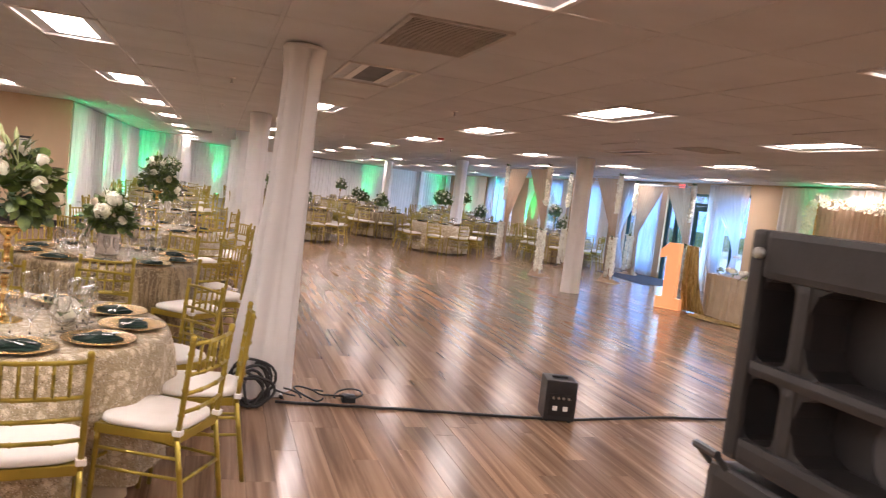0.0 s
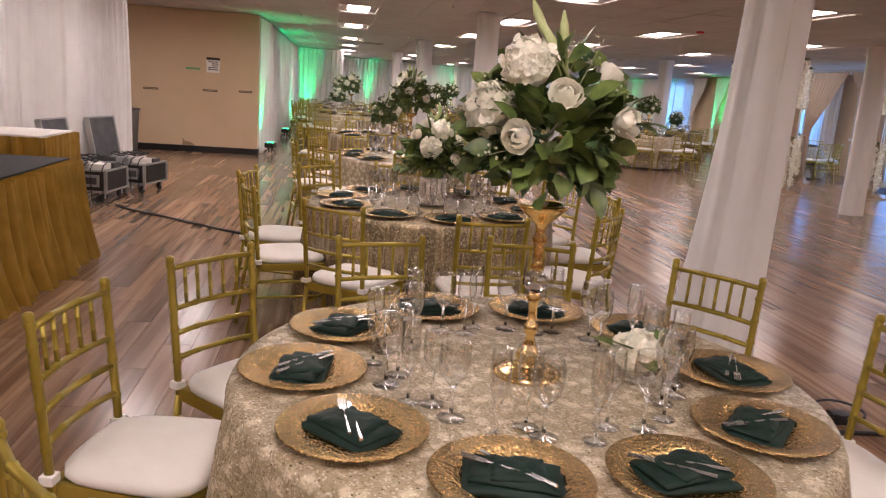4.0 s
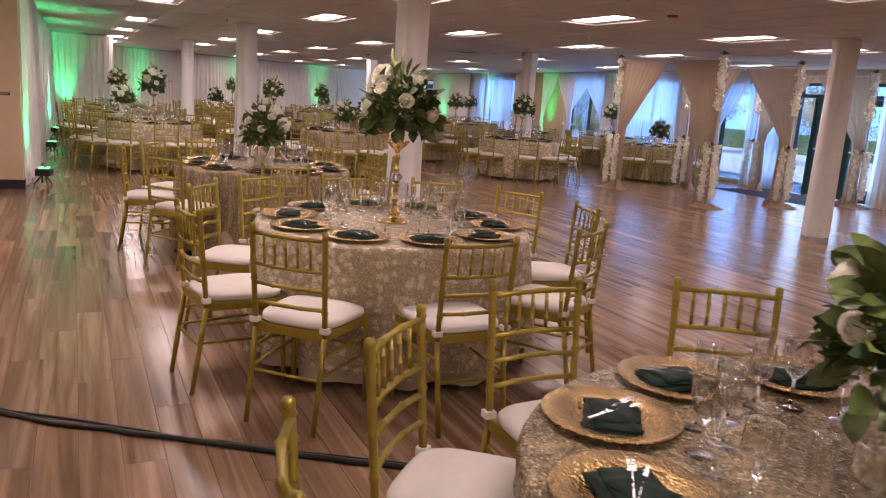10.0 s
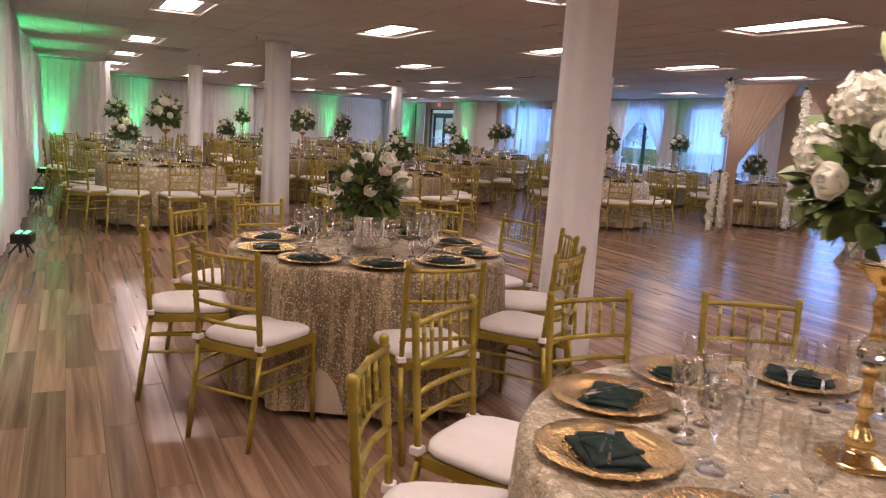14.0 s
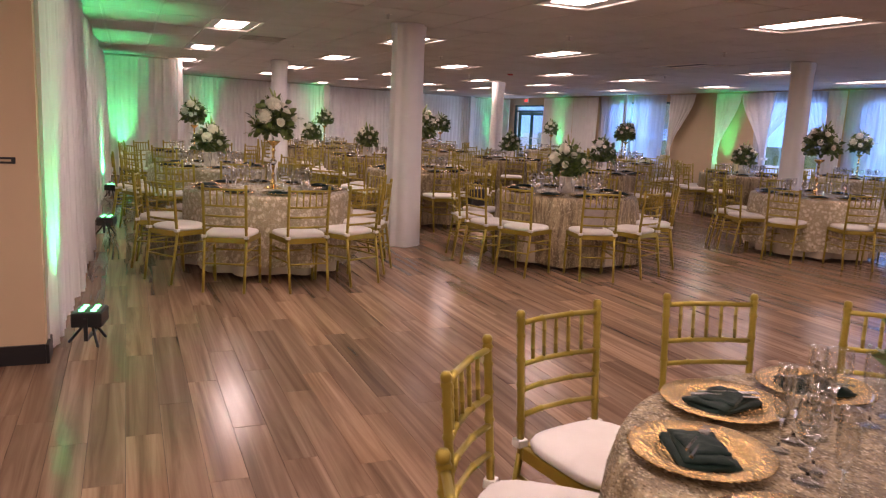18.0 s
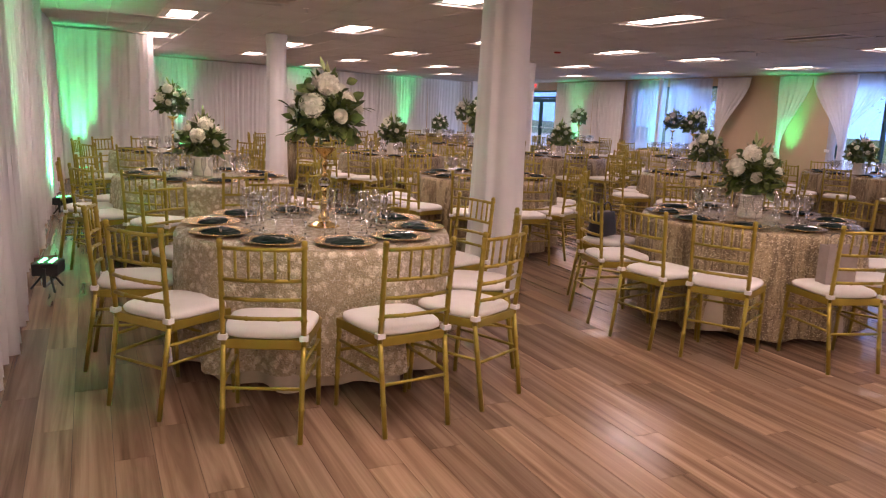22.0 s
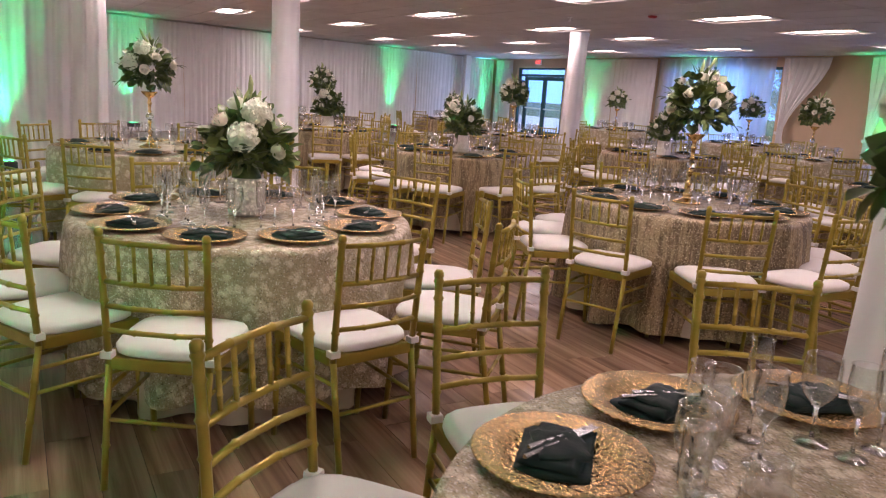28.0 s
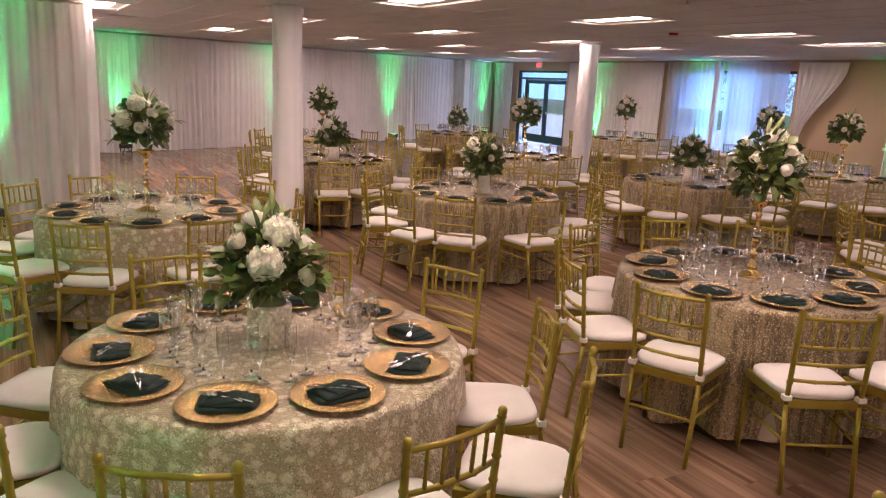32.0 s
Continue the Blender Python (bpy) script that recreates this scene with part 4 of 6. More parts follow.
def napkin_mesh(seed):
    r = random.Random(seed)
    bm = bmesh.new()
    for k, (w, d, z0, z1, rot) in enumerate(((0.20, 0.135, 0.0, 0.014, 0), (0.175, 0.11, 0.012, 0.024, r.uniform(-12, 12)), (0.11, 0.095, 0.02, 0.031, r.uniform(-24, 24)))):
        b2 = bmesh.new()
        bmesh.ops.create_grid(b2, x_segments=10, y_segments=7, size=0.5)
        for v in b2.verts:
            u, t = v.co.x, v.co.y
            edge = max(abs(u), abs(t)) * 2
            v.co = Vector((u * w, t * d, z1 - 0.5 * (z1 - z0) * edge ** 4 + 0.007 * noise.noise(Vector((u * 5 + seed, t * 5, k)))))
        ext = bmesh.ops.extrude_face_region(b2, geom=b2.faces[:])
        low = [g for g in ext["geom"] if isinstance(g, bmesh.types.BMVert)]
        for v in low:
            v.co.z = z0
        bmesh.ops.recalc_face_normals(b2, faces=b2.faces)
        bmesh.ops.transform(b2, matrix=pose(0.004 * k, 0.003 * k, 0, 0, 0, rot), verts=b2.verts)
        tmp = bpy.data.meshes.new("layer")
        b2.to_mesh(tmp)
        b2.free()
        bm.from_mesh(tmp)
        bpy.data.meshes.remove(tmp)
    return mesh_of("napkin", bm, NAPKIN, True)


NAPS = [napkin_mesh(s) for s in range(4)]


def cutlery_mesh(fork):
    bm = bmesh.new()
    bm_tube(bm, [(0, -0.08, 0.004), (0, 0.0, 0.006), (0, 0.04, 0.004)], [0.0048, 0.0028, 0.0028], 6)
    if fork:
        bm_box(bm, -0.0085, 0.04, 0.002, 0.0085, 0.062, 0.0045)
        for x in (-0.0074, -0.0025, 0.0025, 0.0074):
            bm_box(bm, x - 0.0011, 0.062, 0.002, x + 0.0011, 0.098, 0.0045)
    else:
        bm_box(bm, -0.005, 0.04, 0.002, 0.005, 0.11, 0.004)
    return mesh_of("fork" if fork else "knife", bm, STEEL)


FORK, KNIFE = cutlery_mesh(True), cutlery_mesh(False)


def stem_glass(profile, label):
    """Profile from the foot up to the rim of a thin blown bowl."""
    bm = lathe(profile, 18)
    for f in bm.faces:
        f.material_index = 1 if 0.009 < f.calc_center_median().z < 0.084 else 0
    return mesh_of(label, bm, [GLASS, CRYSTAL], True)


GOBLET = stem_glass([(0.0005, 0.0), (0.034, 0.0), (0.034, 0.002), (0.006, 0.008), (0.004, 0.03), (0.004, 0.075), (0.012, 0.085), (0.030, 0.105), (0.037, 0.135), (0.036, 0.165), (0.033, 0.185), (0.0342, 0.1858), (0.0330, 0.1866), (0.0318, 0.1858)], "goblet")
WINE = stem_glass([(0.0005, 0.0), (0.031, 0.0), (0.031, 0.002), (0.005, 0.008), (0.0035, 0.03), (0.0035, 0.085), (0.012, 0.093), (0.026, 0.115), (0.030, 0.145), (0.027, 0.19), (0.0282, 0.1908), (0.0270, 0.1916), (0.0258, 0.1908)], "wine_glass")
FLUTE = stem_glass([(0.0005, 0.0), (0.028, 0.0), (0.028, 0.002), (0.0045, 0.008), (0.0035, 0.03), (0.0035, 0.075), (0.010, 0.085), (0.020, 0.11), (0.0235, 0.15), (0.021, 0.21), (0.0222, 0.2108), (0.0210, 0.2116), (0.0198, 0.2108)], "champagne_flute")


def place_setting(cx, cy, a, rng, near):
    """Charger, napkin, cutlery and glasses at angle a (degrees) round a table."""
    def at(rad, side, z, turn):
        c, s = math.cos(radians(a)), math.sin(radians(a))
        return pose(cx + rad * c - side * s, cy + rad * s + side * c, z, 0, 0, turn)
    z = TOP + 0.001
    tagged(part("charger_plate", CH_ME, None, m=at(0.60, 0, z, rng.uniform(0, 90))), "hammered gold charger plate on the table", "plate", "gold charger plates")
    tn = a + 90 + rng.uniform(-14, 14)
    ox, oy = rng.uniform(-0.012, 0.012), rng.uniform(-0.012, 0.012)
    tagged(part("napkin", rng.choice(NAPS), None, m=at(0.60 + ox, oy, z + 0.0045, tn)), "dark green satin napkin folded flat on a gold plate", "napkin", "green napkins")
    if near:
        for me, off, lab in ((FORK, -0.018, "fork"), (KNIFE, 0.018, "knife")):
            m = at(0.60 + ox, oy + off, z + 0.027, tn + rng.uniform(50, 64))
            tagged(part(lab, me, None, m=m), f"polished steel {lab} lying on a green napkin", lab, "cutlery")
    for me, rad, side, lab in ((GOBLET, 0.385, 0.075, "goblet"), (WINE, 0.345, 0.005, "wine_glass"), (FLUTE, 0.40, -0.065, "champagne_flute"))[:3 if near else 2]:
        g = part(lab, me, None, m=at(rad + rng.uniform(-0.02, 0.02), side + rng.uniform(-0.02, 0.02), z, 0))
        tagged(g, {"goblet": "clear stemmed water goblet standing empty", "wine_glass": "clear tall wine glass standing empty", "champagne_flute": "slim clear champagne flute standing empty"}[lab], "glass", "stemware")


# ---- flowers ----
def bm_leaf(bm, m, length, width, mat_index=0):
    prof = ((0.0, 0.06), (0.25, 0.8), (0.5, 1.0), (0.75, 0.7), (1.0, 0.03))
    rows = []
    for t, w in prof:
        zz = -0.18 * length * t * t
        rows.append([bm.verts.new(m @ Vector((-w * width / 2, t * length, zz + 0.12 * width * w))), bm.verts.new(m @ Vector((0, t * length, zz))), bm.verts.new(m @ Vector((w * width / 2, t * length, zz + 0.12 * width * w)))])
    for a, b in zip(rows, rows[1:]):
        for k in range(2):
            f = bm.faces.new((a[k], a[k + 1], b[k + 1], b[k]))
            f.material_index = mat_index
            f.smooth = True


def bm_petal(bm, m, w, h, cup):
    g = []
    for j in range(4):
        v = j / 3
        row = []
        for i in range(4):
            u = i / 3 - 0.5
            ww = w * (0.45 + 0.75 * math.sin(math.pi * (0.15 + 0.6 * v)))
            row.append(bm.verts.new(m @ Vector((u * ww, -cup * (1 - (2 * u) ** 2) * 0.6 - cup * math.sin(2.2 * v) + 0.35 * h * max(0, v - 0.7), h * v))))
        g.append(row)
    for a, b in zip(g, g[1:]):
        for i in range(3):
            f = bm.faces.new((a[i], a[i + 1], b[i + 1], b[i]))
            f.smooth = True


def rose_mesh(seed, material):
    """Cupped petals wrapped in rings round a tight heart."""
    r = random.Random(seed)
    bm = bmesh.new()
    base = bm.verts.new((0, 0, -0.026))
    for ring, (n, rad, top, span, curl) in enumerate(((3, 0.010, 78, 150, 0.0), (3, 0.016, 66, 140, 0.001), (4, 0.022, 52, 120, 0.003), (5, 0.028, 38, 105, 0.005), (5, 0.033, 20, 100, 0.008))):
        for k in range(n):
            mid = 360 * k / n + 37 * ring + r.uniform(-8, 8)
            tp = top + r.uniform(-13, 9)
            off = Vector((r.uniform(-0.0035, 0.0035), r.uniform(-0.0035, 0.0035), 0))
            grid = []
            for j in range(5):
                el = radians(-65 + (tp + 65) * j / 4)
                row = []
                for i in range(5):
                    u = i / 2 - 1
                    az = radians(mid + u * span / 2 * (0.55 + 0.45 * math.sin(math.pi * (0.2 + 0.55 * j / 4))))
                    e2 = el - (0.26 * u * u - 0.06 * math.sin(5 * u + k) if j == 4 else 0)
                    rr = rad * (1 + 0.05 * noise.noise(Vector((6 * az, 5 * e2, seed + ring)))) + 0.0022 * u + (curl if j == 4 else 0.4 * curl if j == 3 else 0)
                    row.append(bm.verts.new(Vector((rr * math.cos(e2) * math.cos(az), rr * math.cos(e2) * math.sin(az), 1.15 * rad * math.sin(e2) + 0.012 - 0.002 * ring)) + off * (j / 4)))
                grid.append(row)
            for a, b in zip(grid, grid[1:]):
                for i in range(4):
                    bm.faces.new((a[i], a[i + 1], b[i + 1], b[i])).smooth = True
            for i in range(4):
                bm.faces.new((base, grid[0][i + 1], grid[0][i])).smooth = True
    return mesh_of("rose", bm, material)


def hydrangea_mesh(seed):
    r = random.Random(seed)
    bm = bmesh.new()
    bmesh.ops.create_icosphere(bm, subdivisions=2, radius=0.057)
    for _ in range(360):
        z = r.uniform(-0.25, 1)
        a = r.uniform(0, 6.28)
        s = math.sqrt(1 - z * z)
        d = Vector((s * math.cos(a), s * math.sin(a), z))
        lump = 0.011 * noise.noise(d * 2.6 + Vector((seed, 3, 7)))
        big = r.uniform(1.0, 1.55)
        m = Matrix.Translation(d * (0.054 + lump + r.uniform(-0.004, 0.012))) @ d.to_track_quat("Z", "Y").to_matrix().to_4x4() @ pose(0, 0, 0, r.uniform(-38, 38), r.uniform(-38, 38), r.uniform(0, 90))
        for k in range(4):
            q = m @ pose(0, 0, 0, 0, 0, 90 * k) @ Matrix.Scale(big, 4)
            vs = [bm.verts.new(q @ Vector(c)) for c in ((0, 0, 0), (0.004, 0.002, 0.001), (0.0045, 0.006, 0.0025), (0.0, 0.0075, 0.0015), (-0.0045, 0.006, 0.0025), (-0.004, 0.002, 0.001))]
            bm.faces.new(vs).smooth = True
    return mesh_of("hydrangea", bm, PETAL)


def lily_mesh(seed):
    r = random.Random(seed)
    bm = bmesh.new()
    bm_tube(bm, [(0, 0, -0.12), (0, 0, 0.0), (0, 0, 0.03), (0, 0, 0.075), (0.004, 0, 0.115)], [0.003, 0.005, 0.014, 0.013, 0.003], 8)
    return mesh_of("lily_bud", bm, BUD, True)


ROSES = [rose_mesh(s, PETAL if s != 2 else PETAL2) for s in range(3)]
HYD = [hydrangea_mesh(s) for s in range(2)]
LILY = lily_mesh(1)


def bouquet(ob, z, rad, seed, flat=0.8, low=-0.62):
    """Leaves and blooms round a centre at height z, as parts of a centrepiece."""
    r = random.Random(seed)
    bm = bmesh.new()
    for k in range(520):
        zz = r.uniform(low, 0.97)
        a = r.uniform(0, 6.283)
        s = math.sqrt(1 - zz * zz)
        d = Vector((s * math.cos(a), s * math.sin(a), zz * flat))
        if d.z > 0.3 and r.random() < 0.4:
            continue
        rr = rad * r.uniform(0.4, 0.9) * (1 + 0.2 * math.sin(3 * a + seed))
        big = r.random() < 0.62
        m = Matrix.Translation(Vector((0, 0, z)) + d * rr) @ (d + Vector((r.uniform(-0.9, 0.9), r.uniform(-0.9, 0.9), r.uniform(-0.5, 0.9)))).to_track_quat("Y", "Z").to_matrix().to_4x4() @ pose(0, 0, 0, 0, r.uniform(-70, 70), 0)
        bm_leaf(bm, m, (0.078 if big else 0.05) * r.uniform(0.75, 1.2), 0.06 if big else 0.032, 1 if (not big and r.random() < 0.5) else 0)
    for k in range(5):
        a = 1.26 * k + r.uniform(-0.4, 0.4)
        d = Vector((math.cos(a), math.sin(a), r.uniform(-0.45, 0.5)))
        p, q = Vector((0, 0, z)) + d * rad * 0.6, Vector((0, 0, z)) + d * rad * r.uniform(1.0, 1.2)
        bm_tube(bm, [p, q], [0.002, 0.0012], 4)
        for t in (0.4, 0.62, 0.8, 0.95):
            m = Matrix.Translation(p.lerp(q, t)) @ (d + Vector((r.uniform(-0.9, 0.9), r.uniform(-0.9, 0.9), r.uniform(-0.5, 0.5)))).to_track_quat("Y", "Z").to_matrix().to_4x4()
            bm_leaf(bm, m, 0.07, 0.034)
    tagged(part("foliage", mesh_of("foliage", bm, [LEAF, LEAF2]), None, ob, "dense dark green leaves"), kind="stuff")
    bm = bmesh.new()
    for k in range(14):
        a, el = r.uniform(0, 6.283), r.uniform(-0.2, 1.2)
        d = Vector((math.cos(a) * math.cos(el), math.sin(a) * math.cos(el), math.sin(el) * flat))
        p = Vector((0, 0, z)) + d * rad * 0.55
        q = Vector((0, 0, z)) + d * rad * r.uniform(1.0, 1.22)
        bm_tube(bm, [p, q], [0.0012, 0.0008], 4)
        for _ in range(9):
            c = p.lerp(q, r.uniform(0.55, 1.02)) + Vector((r.uniform(-0.02, 0.02), r.uniform(-0.02, 0.02), r.uniform(-0.02, 0.02)))
            bmesh.ops.create_icosphere(bm, subdivisions=1, radius=0.0038, matrix=Matrix.Translation(c))
    tagged(part("filler_sprig", bm, varied("pale sprig buds", (0.36, 0.40, 0.26), (0.55, 0.57, 0.44), 0.7), ob, "tiny pale filler flowers"), kind="stuff")
    golden = 2.39996
    n = 11
    for k in range(n):
        zz = 0.95 - 1.1 * k / n
        a = golden * k + seed
        s = math.sqrt(max(0, 1 - zz * zz))
        d = Vector((s * math.cos(a), s * math.sin(a), zz * flat))
        up = d.to_track_quat("Z", "Y").to_matrix().to_4x4()
        p = Vector((0, 0, z)) + d * rad * r.uniform(0.86, 1.0)
        if k % 5 == 1:
            part("hydrangea", HYD[k % 2], None, ob, m=Matrix.Translation(p - d * 0.02) @ up @ Matrix.Scale(r.uniform(0.95, 1.1), 4))
        else:
            part("rose", ROSES[2 if k % 7 == 3 else k % 2], None, ob, m=Matrix.Translation(p) @ up @ pose(0, 0, 0, 0, 0, r.uniform(0, 360)) @ Matrix.Scale(r.uniform(0.84, 1.08), 4))
    bm = bmesh.new()
    for k in range(7):
        a = 2.4 * k + seed
        top = Vector((0.045 * math.cos(a), 0.045 * math.sin(a), z + rad * flat * (0.72 + 0.06 * (k % 3))))
        d = Vector((math.cos(a) * r.uniform(0.1, 0.7), math.sin(a) * r.uniform(0.1, 0.7), 1.0))
        bm_leaf(bm, Matrix.Translation(top) @ d.to_track_quat("Y", "Z").to_matrix().to_4x4() @ pose(0, 0, 0, 0, r.uniform(-40, 40), 0), r.uniform(0.085, 0.125), 0.03)
    part("lily_leaves", bm, LEAF, ob, "upright pointed green lily leaves")
    for k in range(3):
        part("lily_bud", LILY, None, ob, "pale green lily bud", m=pose(r.uniform(-0.05, 0.05), r.uniform(-0.05, 0.05), z + rad * flat * 0.82 + 0.03 * k, r.uniform(-28, 28), r.uniform(-28, 28), 0) @ Matrix.Scale(0.85, 4))


def tall_centrepiece(seed):
    ob = thing("tall_centerpiece", "white rose and greenery bouquet on a tall gold candlestick stand", "flower arrangement", "tall flower centrepieces")
    part("base", lathe([(0.0005, 0.0), (0.092, 0.0), (0.094, 0.008), (0.075, 0.014), (0.046, 0.026), (0.026, 0.036), (0.036, 0.05), (0.028, 0.066), (0.018, 0.085)], 28), BRASS, ob, shade=True)
    part("stem", lathe([(0.018, 0.085), (0.011, 0.11), (0.019, 0.125), (0.02, 0.14), (0.011, 0.15), (0.013, 0.2), (0.02, 0.215), (0.011, 0.23)], 20), BRASS, ob, shade=True)
    part("crystal_ball", lathe([(0.0005, 0.228), (0.02, 0.234), (0.034, 0.252), (0.034, 0.27), (0.02, 0.287), (0.0005, 0.293)], 12), CRYSTAL, ob, "faceted clear crystal ball")
    part("upper_stem", lathe([(0.011, 0.292), (0.02, 0.30), (0.011, 0.315), (0.014, 0.36), (0.021, 0.375), (0.012, 0.39), (0.016, 0.415), (0.042, 0.435), (0.065, 0.46), (0.068, 0.468), (0.0005, 0.462)], 24), BRASS, ob, shade=True)
    bouquet(ob, 0.635, 0.208, seed, 1.12)
    return ob


def short_centrepiece(seed):
    ob = thing("short_centerpiece", "white rose and hydrangea bouquet in a silver beaded vase", "flower arrangement", "short flower centrepieces")
    part("vase", lathe([(0.0005, 0.0), (0.078, 0.0), (0.08, 0.01), (0.08, 0.175), (0.076, 0.18), (0.072, 0.175), (0.07, 0.02), (0.0005, 0.02)], 28), SILVER, ob, shade=True)
    bm = bmesh.new()
    for j in range(9):
        for i in range(20):
            a = 2 * math.pi * (i + 0.5 * (j % 2)) / 20
            bmesh.ops.create_icosphere(bm, subdivisions=1, radius=0.0105, matrix=pose(0.081 * math.cos(a), 0.081 * math.sin(a), 0.014 + 0.019 * j))
    tagged(part("beading", bm, SILVER, ob, "rows of silver crystal beads"), kind="stuff")
    part("foam", lathe([(0.0005, 0.1), (0.068, 0.1), (0.067, 0.185), (0.045, 0.235), (0.0005, 0.25)], 20), LEAF, ob, "dark green foam holding the stems", True)
    bouquet(ob, 0.31, 0.2, seed, 1.15, -0.52)
    return ob


# ---- tables laid out through the hall: x, y, setting angle, tall bouquet, chair angles ----
TABLES = [
    (1.41, 1.76, 1.1, True, (-109, -70, -32, 1, 40, 75, 108, 142, 174, -144)),
    (1.50, 4.69, -13.2, False, (-121, -160, -82, -44, -3, 28, 62, 97, 130, 166)),
    (1.63, 7.82, 14.3, True, (-133, -94, -167, -52, -11, 21, 52, 84, 115, 146)),
    (1.55, 10.83, 3.8, False, (-142, -95, 178, 140, 109, 76, 45, 14, -20, -55)),
    (1.11, 17.38, 17.7, True, ((-116, 1.07), (-84.5, 1.06), (-57, 1.06), (-25, 0.97), (14, 1.04), (50, 1.08), (90, 1.09), (126.5, 1.07), (172.5, 1.0), (-149, 1.0))),
    (0.87, 20.45, -12.5, False, ((-118, 1.0), (-82, 0.99), (-51, 1.08), (-20.5, 0.95), (21, 1.0), (60, 1.0), (100, 1.0), (142, 1.01), (178, 0.99), (-152, 0.95))),
    (3.89, 20.5, 18.0, True, ((-161, 0.97), (-125, 1.0), (-94, 1.03), (-64, 0.92), (-36, 0.91), (-2, 0.98), (36, 1.0), (106, 1.0), (133, 0.97), (166.5, 0.98), (70, 1.0))),
    (4.45, 17.25, 5.0, False, ((-142, 1.15), (-107, 1.1), (-76, 1.0), (-36, 0.99), (0, 0.98), (36, 1.0), (72, 1.0), (131, 1.06), (167, 1.08), (-164, 1.14))),
    (0.92, 23.75, 9.0, True, None), (4.1, 23.9, 0.0, False, None), (3.7, 26.9, 12.0, False, None), (4.7, 29.85, 7.0, True, None),
    (6.87, 27.0, 3.0, True, None), (7.25, 24.05, 15.0, False, None), (7.23, 20.65, 6.0, False, None), (8.15, 17.1, 11.0, True, None),
    (11.75, 30.0, 2.0, True, None), (11.85, 26.5, 14.0, True, None), (10.05, 23.9, 4.0, True, None), (10.6, 20.9, 10.0, False, None),
    (13.0, 20.4, 0.0, True, None), (11.8, 17.1, 5.0, False, None), (8.3, 31.4, 8.0, False, None),
]
CHAIR = chiavari()
FAR_CHAIR = far_chair(CHAIR)
TALL = [tall_centrepiece(s) for s in (1, 2)]
SHORT = [short_centrepiece(s) for s in (5, 6)]
TABLE = table_parts()
used = set()


def place(proto, m):
    """The prototype itself the first time, a copy of it after."""
    if proto not in used:
        used.add(proto)
        proto.matrix_world = m
        return proto
    return copy_thing(proto, m)


for i, (x, yy, ph, tall, chairs) in enumerate(TABLES):
    rng = random.Random(100 + i)
    near = i < 8
    place(TABLE, pose(x, yy, 0, 0, 0, rng.uniform(0, 90)))
    lace = i in (5,) or (tall and i != 6)
    kindm = (LACE if lace else SEQ)[i % 2]
    cl = thing("tablecloth", ("champagne rosette lace" if lace else "champagne sequinned") + " tablecloth hanging to the floor over a round table", "tablecloth", "champagne tablecloths", pose(x, yy, 0, 0, 0, rng.uniform(0, 360)))
    part("overlay", kindm, None, cl)
    part("underskirt", UNDERCLOTH, None, cl, "cream satin underskirt")
    for k in range(10):
        place_setting(x, yy, ph + 36 * k + (0 if near else rng.uniform(-2, 2)), rng, near)
    place((TALL if tall else SHORT)[i % 2], pose(x + (0.05 if i == 4 else 0), yy, TOP + 0.001, 0, 0, rng.uniform(0, 360)))
    for a in (chairs or [ph + 18 + 36 * k + rng.uniform(-6, 6) for k in range(10)]):
        rad = 0.975 + rng.uniform(-0.02, 0.05)
        if isinstance(a, tuple):
            a, rad = a
        cx, cy = x + rad * math.cos(radians(a)), yy + rad * math.sin(radians(a))
        if any(math.hypot(cx - p, cy - q) < 0.42 for p, q in COLS):
            continue
        place(CHAIR if i < 13 else FAR_CHAIR, pose(cx, cy, 0, 0, 0, a + 90 + rng.uniform(-7, 7)))

# dropped blooms in a small jar on the first table
jar = thing("flower_jar", "white bloom with leaves in a small clear jar", "flower arrangement", m=pose(1.70, 1.72, TOP + 0.001))
part("jar", lathe([(0.0005, 0.0), (0.035, 0.0), (0.045, 0.02), (0.046, 0.06), (0.038, 0.08), (0.036, 0.08), (0.043, 0.06), (0.042, 0.022), (0.0005, 0.006)], 20), GLASS, jar, shade=True)
part("bloom", HYD[0], None, jar, m=pose(0, 0, 0.075))
bm = bmesh.new()
for k in range(6):
    bm_leaf(bm, pose(0, 0, 0.07, 0, 0, 60 * k) @ pose(0, 0, 0, 10 + 14 * (k % 3)), 0.13, 0.06)
part("leaves", bm, LEAF, jar)


